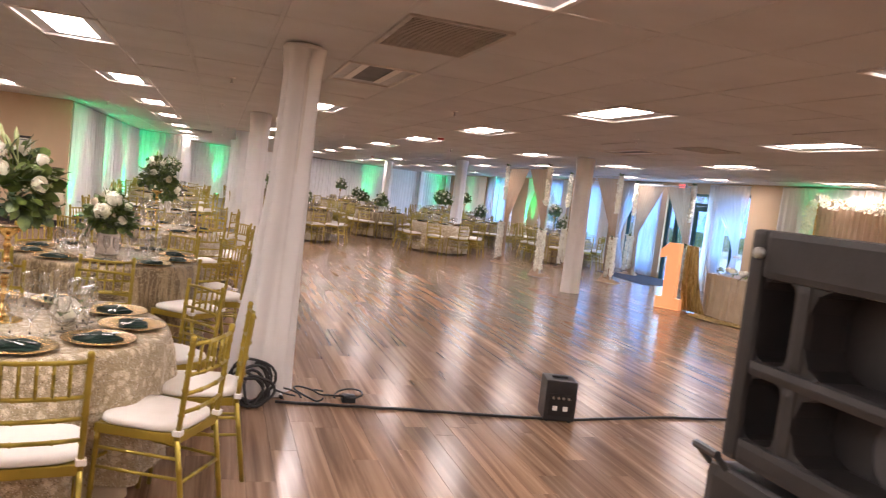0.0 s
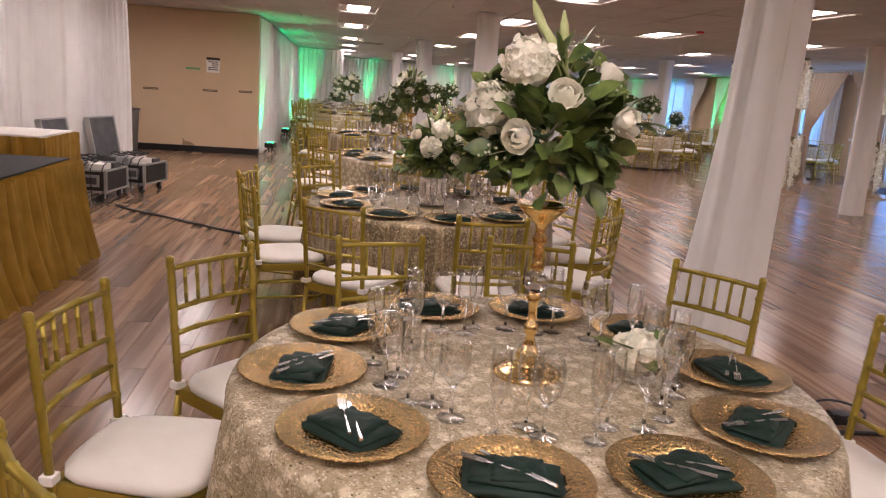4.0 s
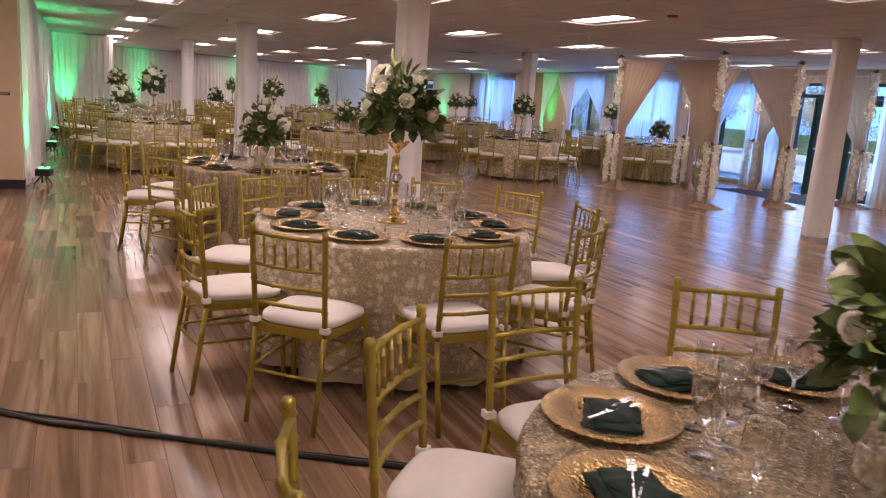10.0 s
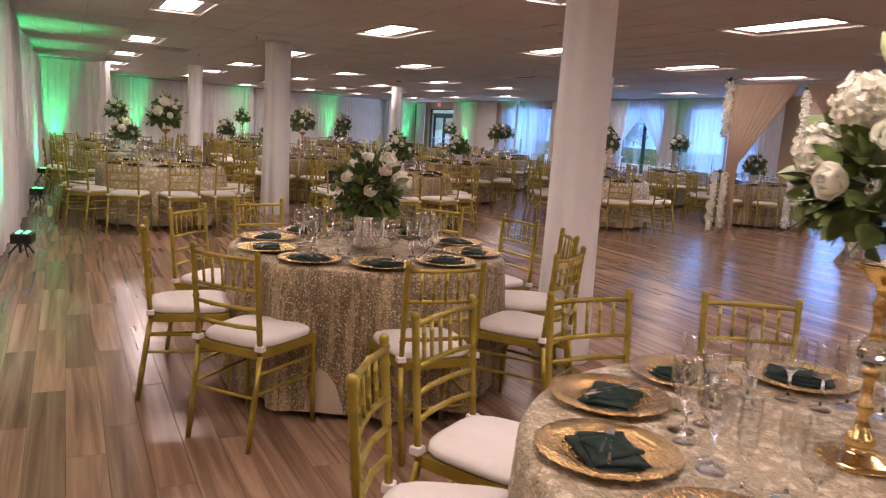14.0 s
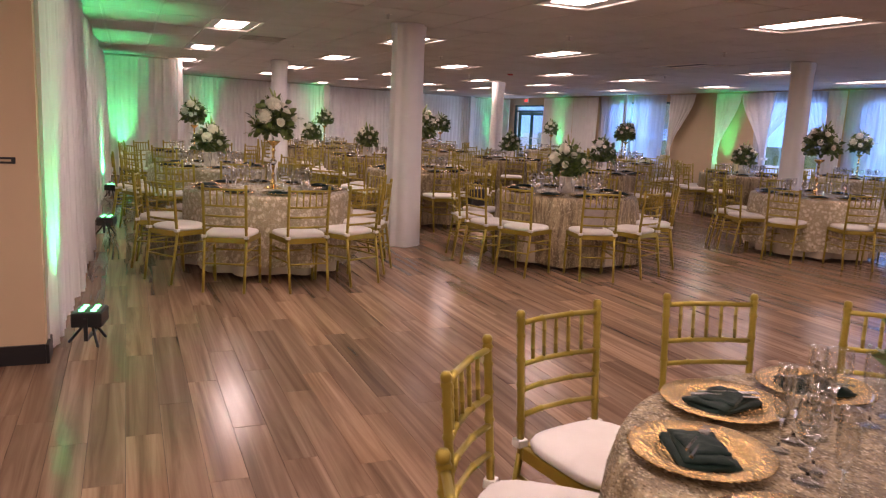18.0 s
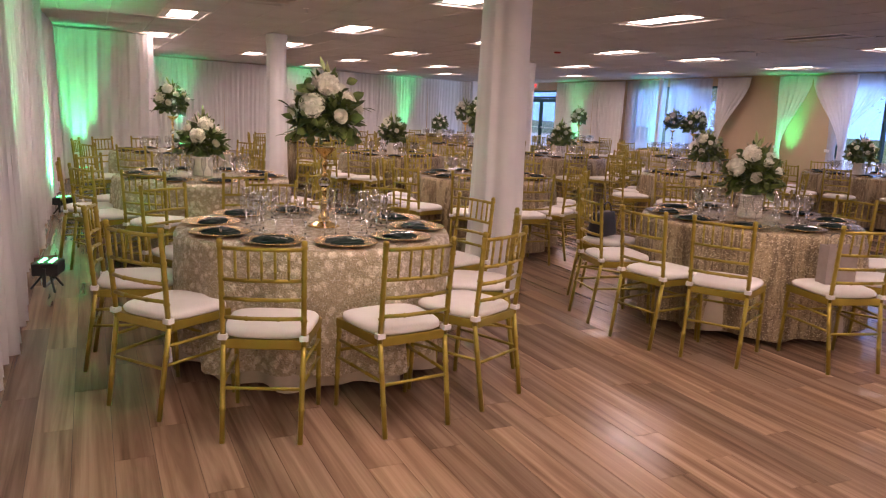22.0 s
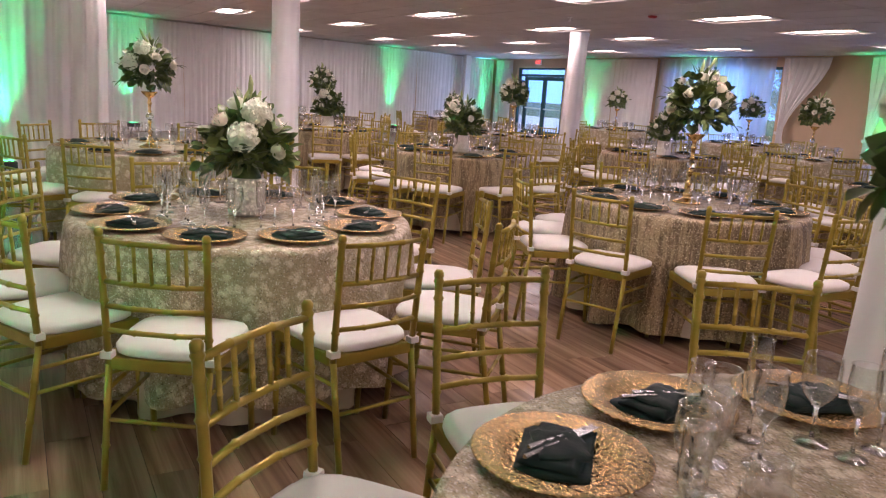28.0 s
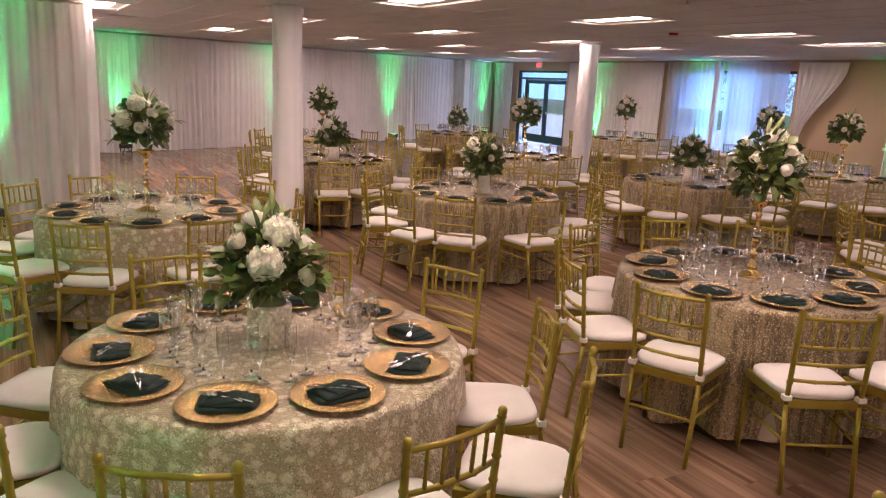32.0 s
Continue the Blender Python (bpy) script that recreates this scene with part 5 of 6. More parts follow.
# ---- arches over the entrance aisle ----
def arch(x, ya, yb, seed):
    ob = thing("draped_arch", "aisle arch with taupe voile curtains tied back and white garlands", "arch", "aisle arches", pose(x, ya, 0))
    w, h = yb - ya, 2.43
    for yy in (0, w):
        p = part("post", tube((0, yy, 0.012), (0, yy, h), 0.02, (), None, 10), ALU, ob)
        part("foot", boxed(-0.19, yy - 0.19, 0, 0.19, yy + 0.19, 0.01, 0.003), ALU, p)
    part("crossbar", tube((0, 0, h), (0, w, h), 0.018, (), None, 10), ALU, ob)
    for side in (0, 1):
        half = w / 2 - 0.01
        bm = drape_mesh(half, h - 0.03, seed + side, 0.14, 0.022)
        zt = 1.02
        for v in bm.verts:
            s, d, z = v.co
            t = (h - z) / (h - zt)
            f = ease(min(1.0, max(0.0, t)))
            if z < zt:
                f = 1 - 0.06 * ((zt - z) / zt)
            at = 0.06
            s2 = at + (s - at) * (1 - 0.84 * f)
            if z > zt:
                s2 = at + (s - at) * (1 - 0.93 * min(1.0, t))
            spread = 0.12 * max(0.0, (0.1 - z) / 0.1)
            v.co = Vector((d * (0.4 + 0.6 * f) + spread * math.sin(s * 20), s2 + spread * math.cos(s * 17), z))
        if side:
            for v in bm.verts:
                v.co.y = w - v.co.y
        part("curtain", bm, TAUPE, ob, "taupe voile curtain tied back", True)
        yy = w * side
        part("tieback", lathe([(0.075, 0.985), (0.08, 1.01), (0.075, 1.04)], 14), TAUPE, ob, m=pose(0, yy + (0.06 if side == 0 else -0.06), 0))
        pool = []
        for q in range(9):
            f = q / 8
            pool.append((0.25 - 0.17 * f, 0.004 + 0.07 * f + 0.014 * math.sin(11 * f)))
        part("pooled_hem", lathe(pool, 44, lambda a, z: 0.1 * math.sin(6 * a + seed + 50 * z) + 0.07 * math.sin(13 * a + 110 * z) + 0.05 * math.sin(23 * a + 60 * z)), TAUPE, ob, "taupe fabric pooled round the post", True, m=pose(0, yy + (0.05 if side == 0 else -0.05), 0))
        for k, (z0, z1, off, wide) in enumerate(((h + 0.02, h - 0.84, 0.0, 0.085), (1.06, 0.1, 0.1, 0.06), (1.04, 0.16, -0.1, 0.06))):
            r = random.Random(seed * 7 + side * 3 + k)
            bm = bmesh.new()
            n = int((z0 - z1) / 0.016)
            for q in range(n):
                z = z0 - (z0 - z1) * q / n
                taper = min(1.0, 0.45 + 0.09 * (n - q)) * (0.8 + 0.2 * math.sin(q * 0.42 + seed))
                for _ in range(9):
                    m = pose(-0.05 + r.uniform(-0.05, 0.03), yy + off * (1 + 0.2 * q / n) + r.uniform(-wide, wide) * taper, z + r.uniform(-0.01, 0.01), r.uniform(0, 180), r.uniform(0, 180), r.uniform(0, 360))
                    vs = [bm.verts.new(m @ Vector(c)) for c in ((0, -0.018, 0), (0.02, 0.004, 0.008), (0, 0.028, 0), (-0.02, 0.004, 0.008))]
                    bm.faces.new(vs)
            tagged(part("garland", bm, PETAL, ob, "hanging garland of ivory petals"), kind="stuff")
        bm = bmesh.new()
        for z, n in ((h + 0.02, 6), (1.02, 4)):
            for q in range(n):
                bm_leaf(bm, pose(-0.06, yy, z, 0, 0, 60 * q + 15 * side) @ pose(0, 0, 0, 25 + 9 * (q % 3)), 0.13, 0.062)
        part("leaf_cluster", bm, LEAF, ob, "dark green leaf cluster")


for x, s in ((9.37, 31), (11.15, 41), (13.1, 51)):
    arch(x, 13.04, 15.6, s)
mat_ob = thing("entrance_mat", "dark navy entrance mat on the planks", "mat", m=EAST @ pose(-1.6, 13.2, 0.0))
part("mat_surface", boxed(0.02, 0.02, 0.001, 1.48, 2.4, 0.011, 0.003), NAVY, mat_ob)
bm = boxed(0, 0, 0.0005, 1.5, 0.02, 0.008)
bm_box(bm, 0, 2.4, 0.0005, 1.5, 2.42, 0.008)
bm_box(bm, 0, 0.02, 0.0005, 0.02, 2.4, 0.008)
bm_box(bm, 1.48, 0.02, 0.0005, 1.5, 2.4, 0.008)
part("border", bm, RUBBER, mat_ob)


def exit_sign(m):
    ob = thing("exit_sign", "lit red exit sign hung under the ceiling", "exit sign", m=m)
    part("box", boxed(-0.02, -0.16, -0.2, 0.02, 0.16, -0.02, 0.006), WHITE, ob)
    part("mount", boxed(-0.012, -0.04, -0.02, 0.012, 0.04, 0.004), WHITE, ob)
    cu = bpy.data.curves.new("letters", "FONT")
    cu.body, cu.size, cu.align_x, cu.align_y, cu.extrude = "EXIT", 0.135, "CENTER", "CENTER", 0.002
    tx = bpy.data.objects.new("letters_source", cu)
    me = bpy.data.meshes.new_from_object(tx)
    bpy.data.objects.remove(tx)
    me.materials.append(RED)
    part("letters", me, None, ob, "glowing red letters", m=pose(-0.023, 0, -0.11, 90, 0, -90))


exit_sign(EAST @ pose(-0.12, 14.4, H))
exit_sign(EAST @ pose(-0.12, 37.5, H))


# ---- marquee number, head table and flower wall ----
num = thing("marquee_number", "tall peach number one lit up from within", "marquee sign", m=pose(10.33, 9.46, 0, 0, 0, -54))
OUT1 = [(-0.22, 0.0), (0.22, 0.0), (0.22, 0.2), (0.11, 0.2), (0.11, 1.2), (-0.08, 1.2), (-0.23, 1.06), (-0.23, 0.92), (-0.1, 0.96), (-0.1, 0.2), (-0.22, 0.2)]
bm = bmesh.new()
f = bm.faces.new([bm.verts.new((x, -0.02, z)) for x, z in OUT1])
ext = bmesh.ops.extrude_face_region(bm, geom=[f])
bmesh.ops.translate(bm, verts=[g for g in ext["geom"] if isinstance(g, bmesh.types.BMVert)], vec=(0, 0.16, 0))
bmesh.ops.recalc_face_normals(bm, faces=bm.faces)
part("body", bm, CREAM, num)
bm = bmesh.new()
for (xa, za), (xb, zb) in zip(OUT1, OUT1[1:] + OUT1[:1]):
    bm_tube(bm, [(xa, -0.03, za + (0.01 if za == 0 else 0)), (xb, -0.03, zb + (0.01 if zb == 0 else 0))], 0.01, 6)
part("rim", bm, CREAM, num)
head = thing("head_table", "long head table with taupe cloth and sequin swag", "table", m=pose(10.85, 6.0, 0))
part("tabletop", boxed(0.02, 0.02, 0.72, 0.73, 3.08, 0.75, 0.005), WHITE, head)
for x in (0.08, 0.67):
    for yy in (0.1, 3.0):
        part("leg", tube((x, yy, 0), (x, yy, 0.72), 0.018), ALU, head)
hc = thing("tablecloth", "taupe satin cloth hanging over the long head table", "tablecloth", m=pose(10.85, 6.0, 0))
part("top_cloth", boxed(0, 0, 0.752, 0.75, 3.1, 0.758, 0.002), UNDER, hc)
part("front_skirt", drape_mesh(3.1, 0.752, 61, 0.16, 0.02), UNDER, hc, shade=True, m=pose(-0.02, 0, 0, 0, 0, 90))
part("end_skirt", drape_mesh(0.75, 0.752, 62, 0.16, 0.02), UNDER, hc, shade=True, m=pose(0, 3.12, 0))
sw = thing("sequin_swag", "gold sequin cloth trailing from the head table to the floor", "cloth", m=pose(10.5, 8.85, 0, 0, 0, 100))
bm = drape_mesh(0.5, 1.2, 63, 0.1, 0.04)
for v in bm.verts:
    t = 1 - v.co.z / 1.2
    v.co.x = 0.25 + (v.co.x - 0.25) * (0.55 + 0.6 * t)
    v.co.y -= 0.22 * t * t
part("cloth", bm, sequin("gold sequin cloth", (0.30, 0.20, 0.05), (0.55, 0.40, 0.13), 150.0, False), sw, shade=True)
bm = bmesh.new()
r = random.Random(9)
bmesh.ops.create_grid(bm, x_segments=24, y_segments=10, size=0.5)
for v in bm.verts:
    x, yy = v.co.x, v.co.y
    v.co = Vector((x * 1.9, yy * (0.34 + 0.1 * math.sin(4 * x)) + 0.06 * math.sin(7 * x), 0.012 + 0.03 * abs(math.sin(11 * x + 9 * yy)) * (1 - (2 * yy) ** 2)))
part("train", bm, sw.children[0].data.materials[0], sw, shade=True, m=pose(-0.9, -0.02, 0.0, 0, 0, 0))
gar = thing("table_garland", "long white flower garland lying on the head table", "flower garland", m=pose(10.95, 6.0, 0.759))
bm = bmesh.new()
for k in range(160):
    m = pose(r.uniform(-0.08, 0.14), r.uniform(0.1, 3.0), r.uniform(0.0, 0.1), r.uniform(-40, 40), r.uniform(-40, 40), r.uniform(0, 360))
    bm_leaf(bm, m, 0.09, 0.035)
part("leaves", bm, LEAF, gar)
for k in range(31):
    part("rose", ROSES[k % 2], None, gar, m=pose(r.uniform(-0.06, 0.1), 0.12 + 0.09 * k, 0.07 + r.uniform(0, 0.04), r.uniform(-30, 30), r.uniform(-30, 30), 0) @ Matrix.Scale(1.3, 4))
fw = thing("floral_backdrop", "taupe draped backdrop topped with white flower swags", "backdrop stand", m=pose(13.0, 6.6, 0))
for yy in (0, 2.5):
    p = part("post", tube((0, yy, 0.01), (0, yy, 2.3), 0.02), BRASS, fw)
    part("foot", boxed(-0.18, yy - 0.18, 0, 0.18, yy + 0.18, 0.01, 0.003), BRASS, p)
part("crossbar", tube((0, 0, 2.3), (0, 2.5, 2.3), 0.018), BRASS, fw)
part("curtain", drape_mesh(2.5, 2.29, 66, 0.13, 0.04), TAUPE, fw, "taupe voile curtain", True, m=pose(0, 0, 0, 0, 0, 90))
for name, pts in (("top_swag", [(0.9 + 0.7 * math.cos(a), 2.3 - 0.12 * math.sin(a)) for a in np.linspace(0, 3.14, 40)]), ("top_swag", [(1.75 + 0.6 * math.cos(a), 2.32 - 0.1 * math.sin(a)) for a in np.linspace(0, 3.14, 30)]), ("side_garland", [(2.5 + 0.1 * math.sin(3 * t), 2.2 - 0.9 * t) for t in np.linspace(0, 1, 40)])):
    bm = bmesh.new()
    for yy, z in pts:
        for _ in range(9):
            m = pose(-0.1 + r.uniform(-0.06, 0.06), yy + r.uniform(-0.09, 0.09), z + r.uniform(-0.09, 0.09), r.uniform(0, 180), r.uniform(0, 180), r.uniform(0, 360))
            bm_petal(bm, m, 0.045, 0.04, 0.012)
    part(name, bm, PETAL, fw, "massed ivory flowers")

# ---- buffet tables ----
buf = thing("buffet_table", "buffet table with black top and pleated gold skirt", "table", m=pose(-3.57, 1.28, 0))
part("tabletop", boxed(0, 0, 0.73, 2.38, 4.84, 0.765, 0.006), mat("black table cover", (0.012, 0.012, 0.014), 0.7), buf)
part("front_skirt", drape_mesh(4.86, 0.755, 64, 0.1, 0.125, -0.05), GOLDSKIRT, buf, "pleated gold satin skirt", True, m=pose(2.41, 0, 0, 0, 0, 90))
part("end_skirt", drape_mesh(2.4, 0.755, 65, 0.1, 0.125, 0.05), GOLDSKIRT, buf, "pleated gold satin skirt", True, m=pose(0, 4.86, 0))
for x in (0.2, 2.18):
    for yy in (0.2, 2.3, 4.45):
        part("leg", tube((x, yy, 0), (x, yy, 0.73), 0.02), ALU, buf)


def chafing_dish(x, yy, turn):
    ob = thing("chafing_dish", "grey steel chafing dish with flat lid on the buffet", "chafing dish", "chafing dishes", pose(x, yy, 0.766, 0, 0, turn))
    bm = bmesh.new()
    for sx in (-1, 1):
        for sy in (-1, 1):
            bm_tube(bm, [(sx * 0.29, sy * 0.16, 0), (sx * 0.27, sy * 0.15, 0.14)], 0.008, 6)
    bm_box(bm, -0.29, -0.16, 0.03, 0.29, 0.16, 0.036)
    part("stand", bm, BLACK, ob)
    part("pan", boxed(-0.29, -0.18, 0.12, 0.29, 0.18, 0.19, 0.012), GREY, ob)
    part("lid", boxed(-0.3, -0.19, 0.192, 0.3, 0.19, 0.235, 0.016), ALU, ob, "brushed steel lid")
    part("handle", tube((-0.08, -0.2, 0.215), (0.08, -0.2, 0.215), 0.008), BLACK, ob)
    return ob


for x, yy in ((-1.82, 5.2), (-1.95, 4.5), (-1.85, 3.8), (-1.9, 3.1), (-2.6, 4.9), (-2.7, 4.1)):
    chafing_dish(x, yy, 4)
buf2 = thing("serving_table", "serving table with white top and pleated gold skirt", "table", m=pose(-5.35, 6.75, 0))
part("tabletop", boxed(0, 0, 0.82, 3.72, 0.78, 0.86, 0.006), WHITE, buf2)
part("front_skirt", drape_mesh(3.77, 0.85, 67, 0.1, 0.125, -0.05), GOLDSKIRT, buf2, "pleated gold satin skirt", True, m=pose(0, -0.05, 0))
part("end_skirt", drape_mesh(0.84, 0.85, 68, 0.1, 0.125, -0.05), GOLDSKIRT, buf2, "pleated gold satin skirt", True, m=pose(3.77, -0.06, 0, 0, 0, 90))
for x in (0.2, 3.5):
    for yy in (0.18, 0.6):
        part("leg", tube((x, yy, 0), (x, yy, 0.82), 0.02), ALU, buf2)


# ---- flight cases with amplifier gear ----
def flight_case(x, yy, turn):
    ob = thing("flight_case", "open wheeled flight case holding mixers and cables", "flight case", "flight cases", pose(x, yy, 0, 0, 0, turn) @ Matrix.Scale(1.2, 4))
    part("body", boxed(-0.25, -0.23, 0.1, 0.25, 0.23, 0.3, 0.008), BLACK, ob)
    tilt = pose(-0.25, 0, 0.305, 0, -11, 0)
    lid = part("lid", boxed(-0.035, -0.225, 0.0, 0.0, 0.225, 0.42, 0.006, tilt), GREY, ob, "raised dark lid with metal edges")
    bm = bmesh.new()
    for xa in (-0.25, 0.25):
        for ya in (-0.23, 0.23):
            bm_box(bm, xa - 0.012, ya - 0.012, 0.095, xa + 0.012, ya + 0.012, 0.306)
    for ya in (-0.232, 0.232):
        for z in (0.1, 0.29):
            bm_box(bm, -0.238, ya - 0.008, z, 0.238, ya + 0.008, z + 0.016)
    for xa in (-0.252, 0.252):
        for z in (0.1, 0.29):
            bm_box(bm, xa - 0.008, -0.218, z, xa + 0.008, 0.218, z + 0.016)
    part("edging", bm, CASE_EDGE, ob, "aluminium edging")
    bm = bmesh.new()
    for ya in (-0.232, 0.232):
        bm_box(bm, -0.042, ya - 0.008, 0.0, 0.012, ya + 0.008, 0.424, 0, tilt)
    bm_box(bm, -0.042, -0.224, 0.418, 0.012, 0.224, 0.432, 0, tilt)
    part("edging", bm, CASE_EDGE, lid)
    for xa in (-0.12, 0.12):
        part("latch", boxed(xa - 0.075, -0.246, 0.15, xa + 0.075, -0.229, 0.26, 0.004), CASE_EDGE, ob, "recessed metal latch")
        part("latch_dish", boxed(xa - 0.055, -0.25, 0.175, xa + 0.055, -0.2455, 0.235, 0.002), GREY, ob)
    wheel = mesh_of("castor", lathe([(0.038, -0.014), (0.042, 0.0), (0.038, 0.014)], 14, None, True), RUBBER)
    for xa in (-0.2, 0.2):
        for ya in (-0.18, 0.18):
            part("castor", wheel, None, ob, m=pose(xa, ya, 0.044, 0, 90, 0))
            bm = boxed(xa - 0.025, ya - 0.02, 0.088, xa + 0.025, ya + 0.02, 0.1)
            bm_box(bm, xa - 0.024, ya - 0.012, 0.04, xa - 0.018, ya + 0.012, 0.088)
            bm_box(bm, xa + 0.018, ya - 0.012, 0.04, xa + 0.024, ya + 0.012, 0.088)
            part("fork", bm, CASE_EDGE, ob)
    q = random.Random(int(100 * x))
    for k in range(6):
        xa, ya = -0.16 + 0.16 * (k % 3), -0.1 + 0.2 * (k // 3) + q.uniform(-0.02, 0.02)
        part("mixer", boxed(xa - 0.07, ya - 0.075, 0.301, xa + 0.06, ya + 0.075, 0.335 + 0.03 * q.random(), 0.006), (GREY, CASE_EDGE, WHITE)[(k + k // 3) % 3], ob)
    bm = bmesh.new()
    for k in range(7):
        cx, cy, rr, ph = q.uniform(-0.1, 0.1), q.uniform(-0.1, 0.1), q.uniform(0.05, 0.1), q.uniform(0, 6.28)
        bm_tube(bm, [(cx + rr * math.cos(a + ph), cy + rr * math.sin(a + ph) * 0.8, 0.372 + 0.012 * math.sin(2 * a + k) + 0.004 * k) for a in np.linspace(0, 5.2, 18)], 0.006, 6)
    for k in range(3):
        xa = 0.02 + 0.09 * k + q.uniform(-0.02, 0.02)
        bm_tube(bm, [(xa, -0.12, 0.36), (xa + 0.01, -0.2, 0.35), (xa + 0.02, -0.262, 0.31), (xa + 0.02, -0.266, 0.2), (xa + 0.03, -0.27, 0.1), (xa + 0.05, -0.3, 0.02), (xa + 0.12, -0.36, 0.008)], 0.006, 6)
    tagged(part("cable", bm, RUBBER, ob, "tangled black cables"), kind="stuff")


flight_case(-1.86, 8.78, -8)
flight_case(-1.6, 9.55, -14)
bin_ob = thing("trash_bin", "grey plastic waste bin standing by the tan wall", "bin", m=pose(-2.75, 13.6, 0))
part("tub", lathe([(0.2, 0.0), (0.24, 0.75), (0.25, 0.76)], 20, None, True), varied("grey bin plastic", (0.16, 0.15, 0.15), (0.22, 0.21, 0.2), 0.6), bin_ob, shade=True)
part("rim", lathe([(0.25, 0.76), (0.26, 0.775), (0.25, 0.79)], 20, None, True), GREY, bin_ob, shade=True)

# ---- bags left on chairs ----
bag = thing("handbag", "soft black handbag standing on a chair cushion", "bag", m=pose(3.72, 18.08, 0.505, 0, 0, 25))
bm = boxed(-0.14, -0.06, 0.0, 0.14, 0.06, 0.2, 0.025)
for v in bm.verts:
    v.co.y *= 1.1 - 2.2 * v.co.z
    v.co.x *= 1.05 - 0.5 * v.co.z
part("body", bm, BLACK, bag, shade=True)
for yy in (-0.03, 0.03):
    part("handle", bm_tube(bmesh.new(), [(0.075 * math.cos(a), yy, 0.19 + 0.09 * math.sin(a)) for a in np.linspace(0, math.pi, 11)], 0.006, 6), BLACK, bag, shade=True)
gift = thing("gift_bag", "grey paper gift bag with cord handles on a chair", "bag", m=pose(4.13, 16.22, 0.505, 0, 0, -18))
PAPERBAG = varied("grey gift paper", (0.30, 0.25, 0.22), (0.38, 0.32, 0.28), 0.6, 14.0)
bm = boxed(-0.1, -0.05, 0.0, 0.1, 0.05, 0.003)
for c in ((-0.1, -0.05, 0.1, -0.048), (-0.1, 0.048, 0.1, 0.05), (-0.1, -0.048, -0.098, 0.048), (0.098, -0.048, 0.1, 0.048)):
    bm_box(bm, c[0], c[1], 0.003, c[2], c[3], 0.24)
part("bag_body", bm, PAPERBAG, gift)
for yy in (-0.049, 0.049):
    part("cord_handle", bm_tube(bmesh.new(), [(0.05 * math.cos(a), yy, 0.235 + 0.075 * math.sin(a)) for a in np.linspace(0, math.pi, 11)], 0.0025, 6), RUBBER, gift, shade=True)

# ---- notices on the tan wall ----
bm = bmesh.new()
vs = [bm.verts.new((x, 14.6275, z)) for x, z in ((-1.99, 0.12), (-1.76, 0.12), (-1.80, 0.155), (-1.87, 0.185), (-1.94, 0.19), (-1.985, 0.25))]
bm.faces.new(vs)
ext = bmesh.ops.extrude_face_region(bm, geom=bm.faces[:])
bmesh.ops.translate(bm, verts=[g for g in ext["geom"] if isinstance(g, bmesh.types.BMVert)], vec=(0, 0.002, 0))
bmesh.ops.recalc_face_normals(bm, faces=bm.faces)
part("bare_plaster_patch", bm, varied("bare brown plaster", (0.30, 0.20, 0.12), (0.38, 0.26, 0.16), 0.9, 30.0), tanwall, "torn brown patch above the baseboard")
ntc = thing("wall_notice", "printed white notice with black heading taped to tan wall", "notice", m=pose(-1.44, 14.629, 1.6))
part("sheet", boxed(-0.12, -0.003, -0.12, 0.12, 0.0, 0.1), PAPER, ntc)
bm = boxed(-0.12, -0.0045, 0.105, 0.12, -0.0005, 0.15)
part("heading", bm, INK, ntc)
for k in range(5):
    part("text_line", boxed(-0.02 if k in (1, 2) else -0.09, -0.0045, 0.065 - 0.035 * k, 0.09, -0.0034, 0.08 - 0.035 * k), INK, ntc)
for x, z, wd, col in ((-2.55, 1.12, 0.26, INK), (-1.49, 1.15, 0.26, INK), (-0.85, 1.17, 0.24, INK), (-1.8, 1.53, 0.26, GREENTAPE)):
    ob = thing("wall_strip", "narrow " + ("green" if col is GREENTAPE else "dark wooden") + " label strip fixed to tan wall", "label strip", "wall label strips", pose(x, 14.629, z))
    part("strip", boxed(-wd / 2, -0.006, -0.018, wd / 2, 0.0, 0.018, 0.002), col, ob)
    if col is INK:
        part("text_line", boxed(-wd / 2 + 0.02, -0.0075, -0.006, wd / 2 - 0.02, -0.0062, 0.006), varied("tan print", (0.45, 0.33, 0.2), (0.5, 0.38, 0.24)), ob)
ol = thing("power_outlet", "small white power outlet low on tan wall", "outlet", m=pose(-3.0, 14.629, 0.42))
part("plate", boxed(-0.035, -0.006, -0.055, 0.035, 0.0, 0.055, 0.002), WHITE, ol)
part("socket", boxed(-0.018, -0.009, 0.01, 0.018, -0.0055, 0.036, 0.002), CUSHION, ol)

# ---- sound gear at the start ----
spk = thing("loudspeaker", "tall dark grey loudspeaker cabinet with moulded recesses", "loudspeaker", m=pose(3.955, -1.13, 0, 0, 0, -90))
SPK = varied("worn charcoal cabinet plastic", (0.028, 0.027, 0.028), (0.05, 0.048, 0.048), 0.42, 6.0, 0.0, 90.0, 0.3, 0.002)
part("lower_cabinet", boxed(-0.395, -0.30, 0.0, 0.4, 0.3, 1.04, 0.03), SPK, spk)
part("upper_cabinet", boxed(-0.375, -0.14, 1.06, 0.375, 0.28, 1.65, 0.02), SPK, spk)
bm = bmesh.new()
for z0, z1 in ((1.06, 1.125), (1.285, 1.325), (1.53, 1.65)):
    bm_box(bm, -0.325, -0.28, z0, 0.375, -0.135, z1, 0.018)
bm_box(bm, -0.375, -0.28, 1.06, -0.325, -0.135, 1.65, 0.014)
bm_box(bm, 0.325, -0.275, 1.125, 0.372, -0.135, 1.53, 0.012)
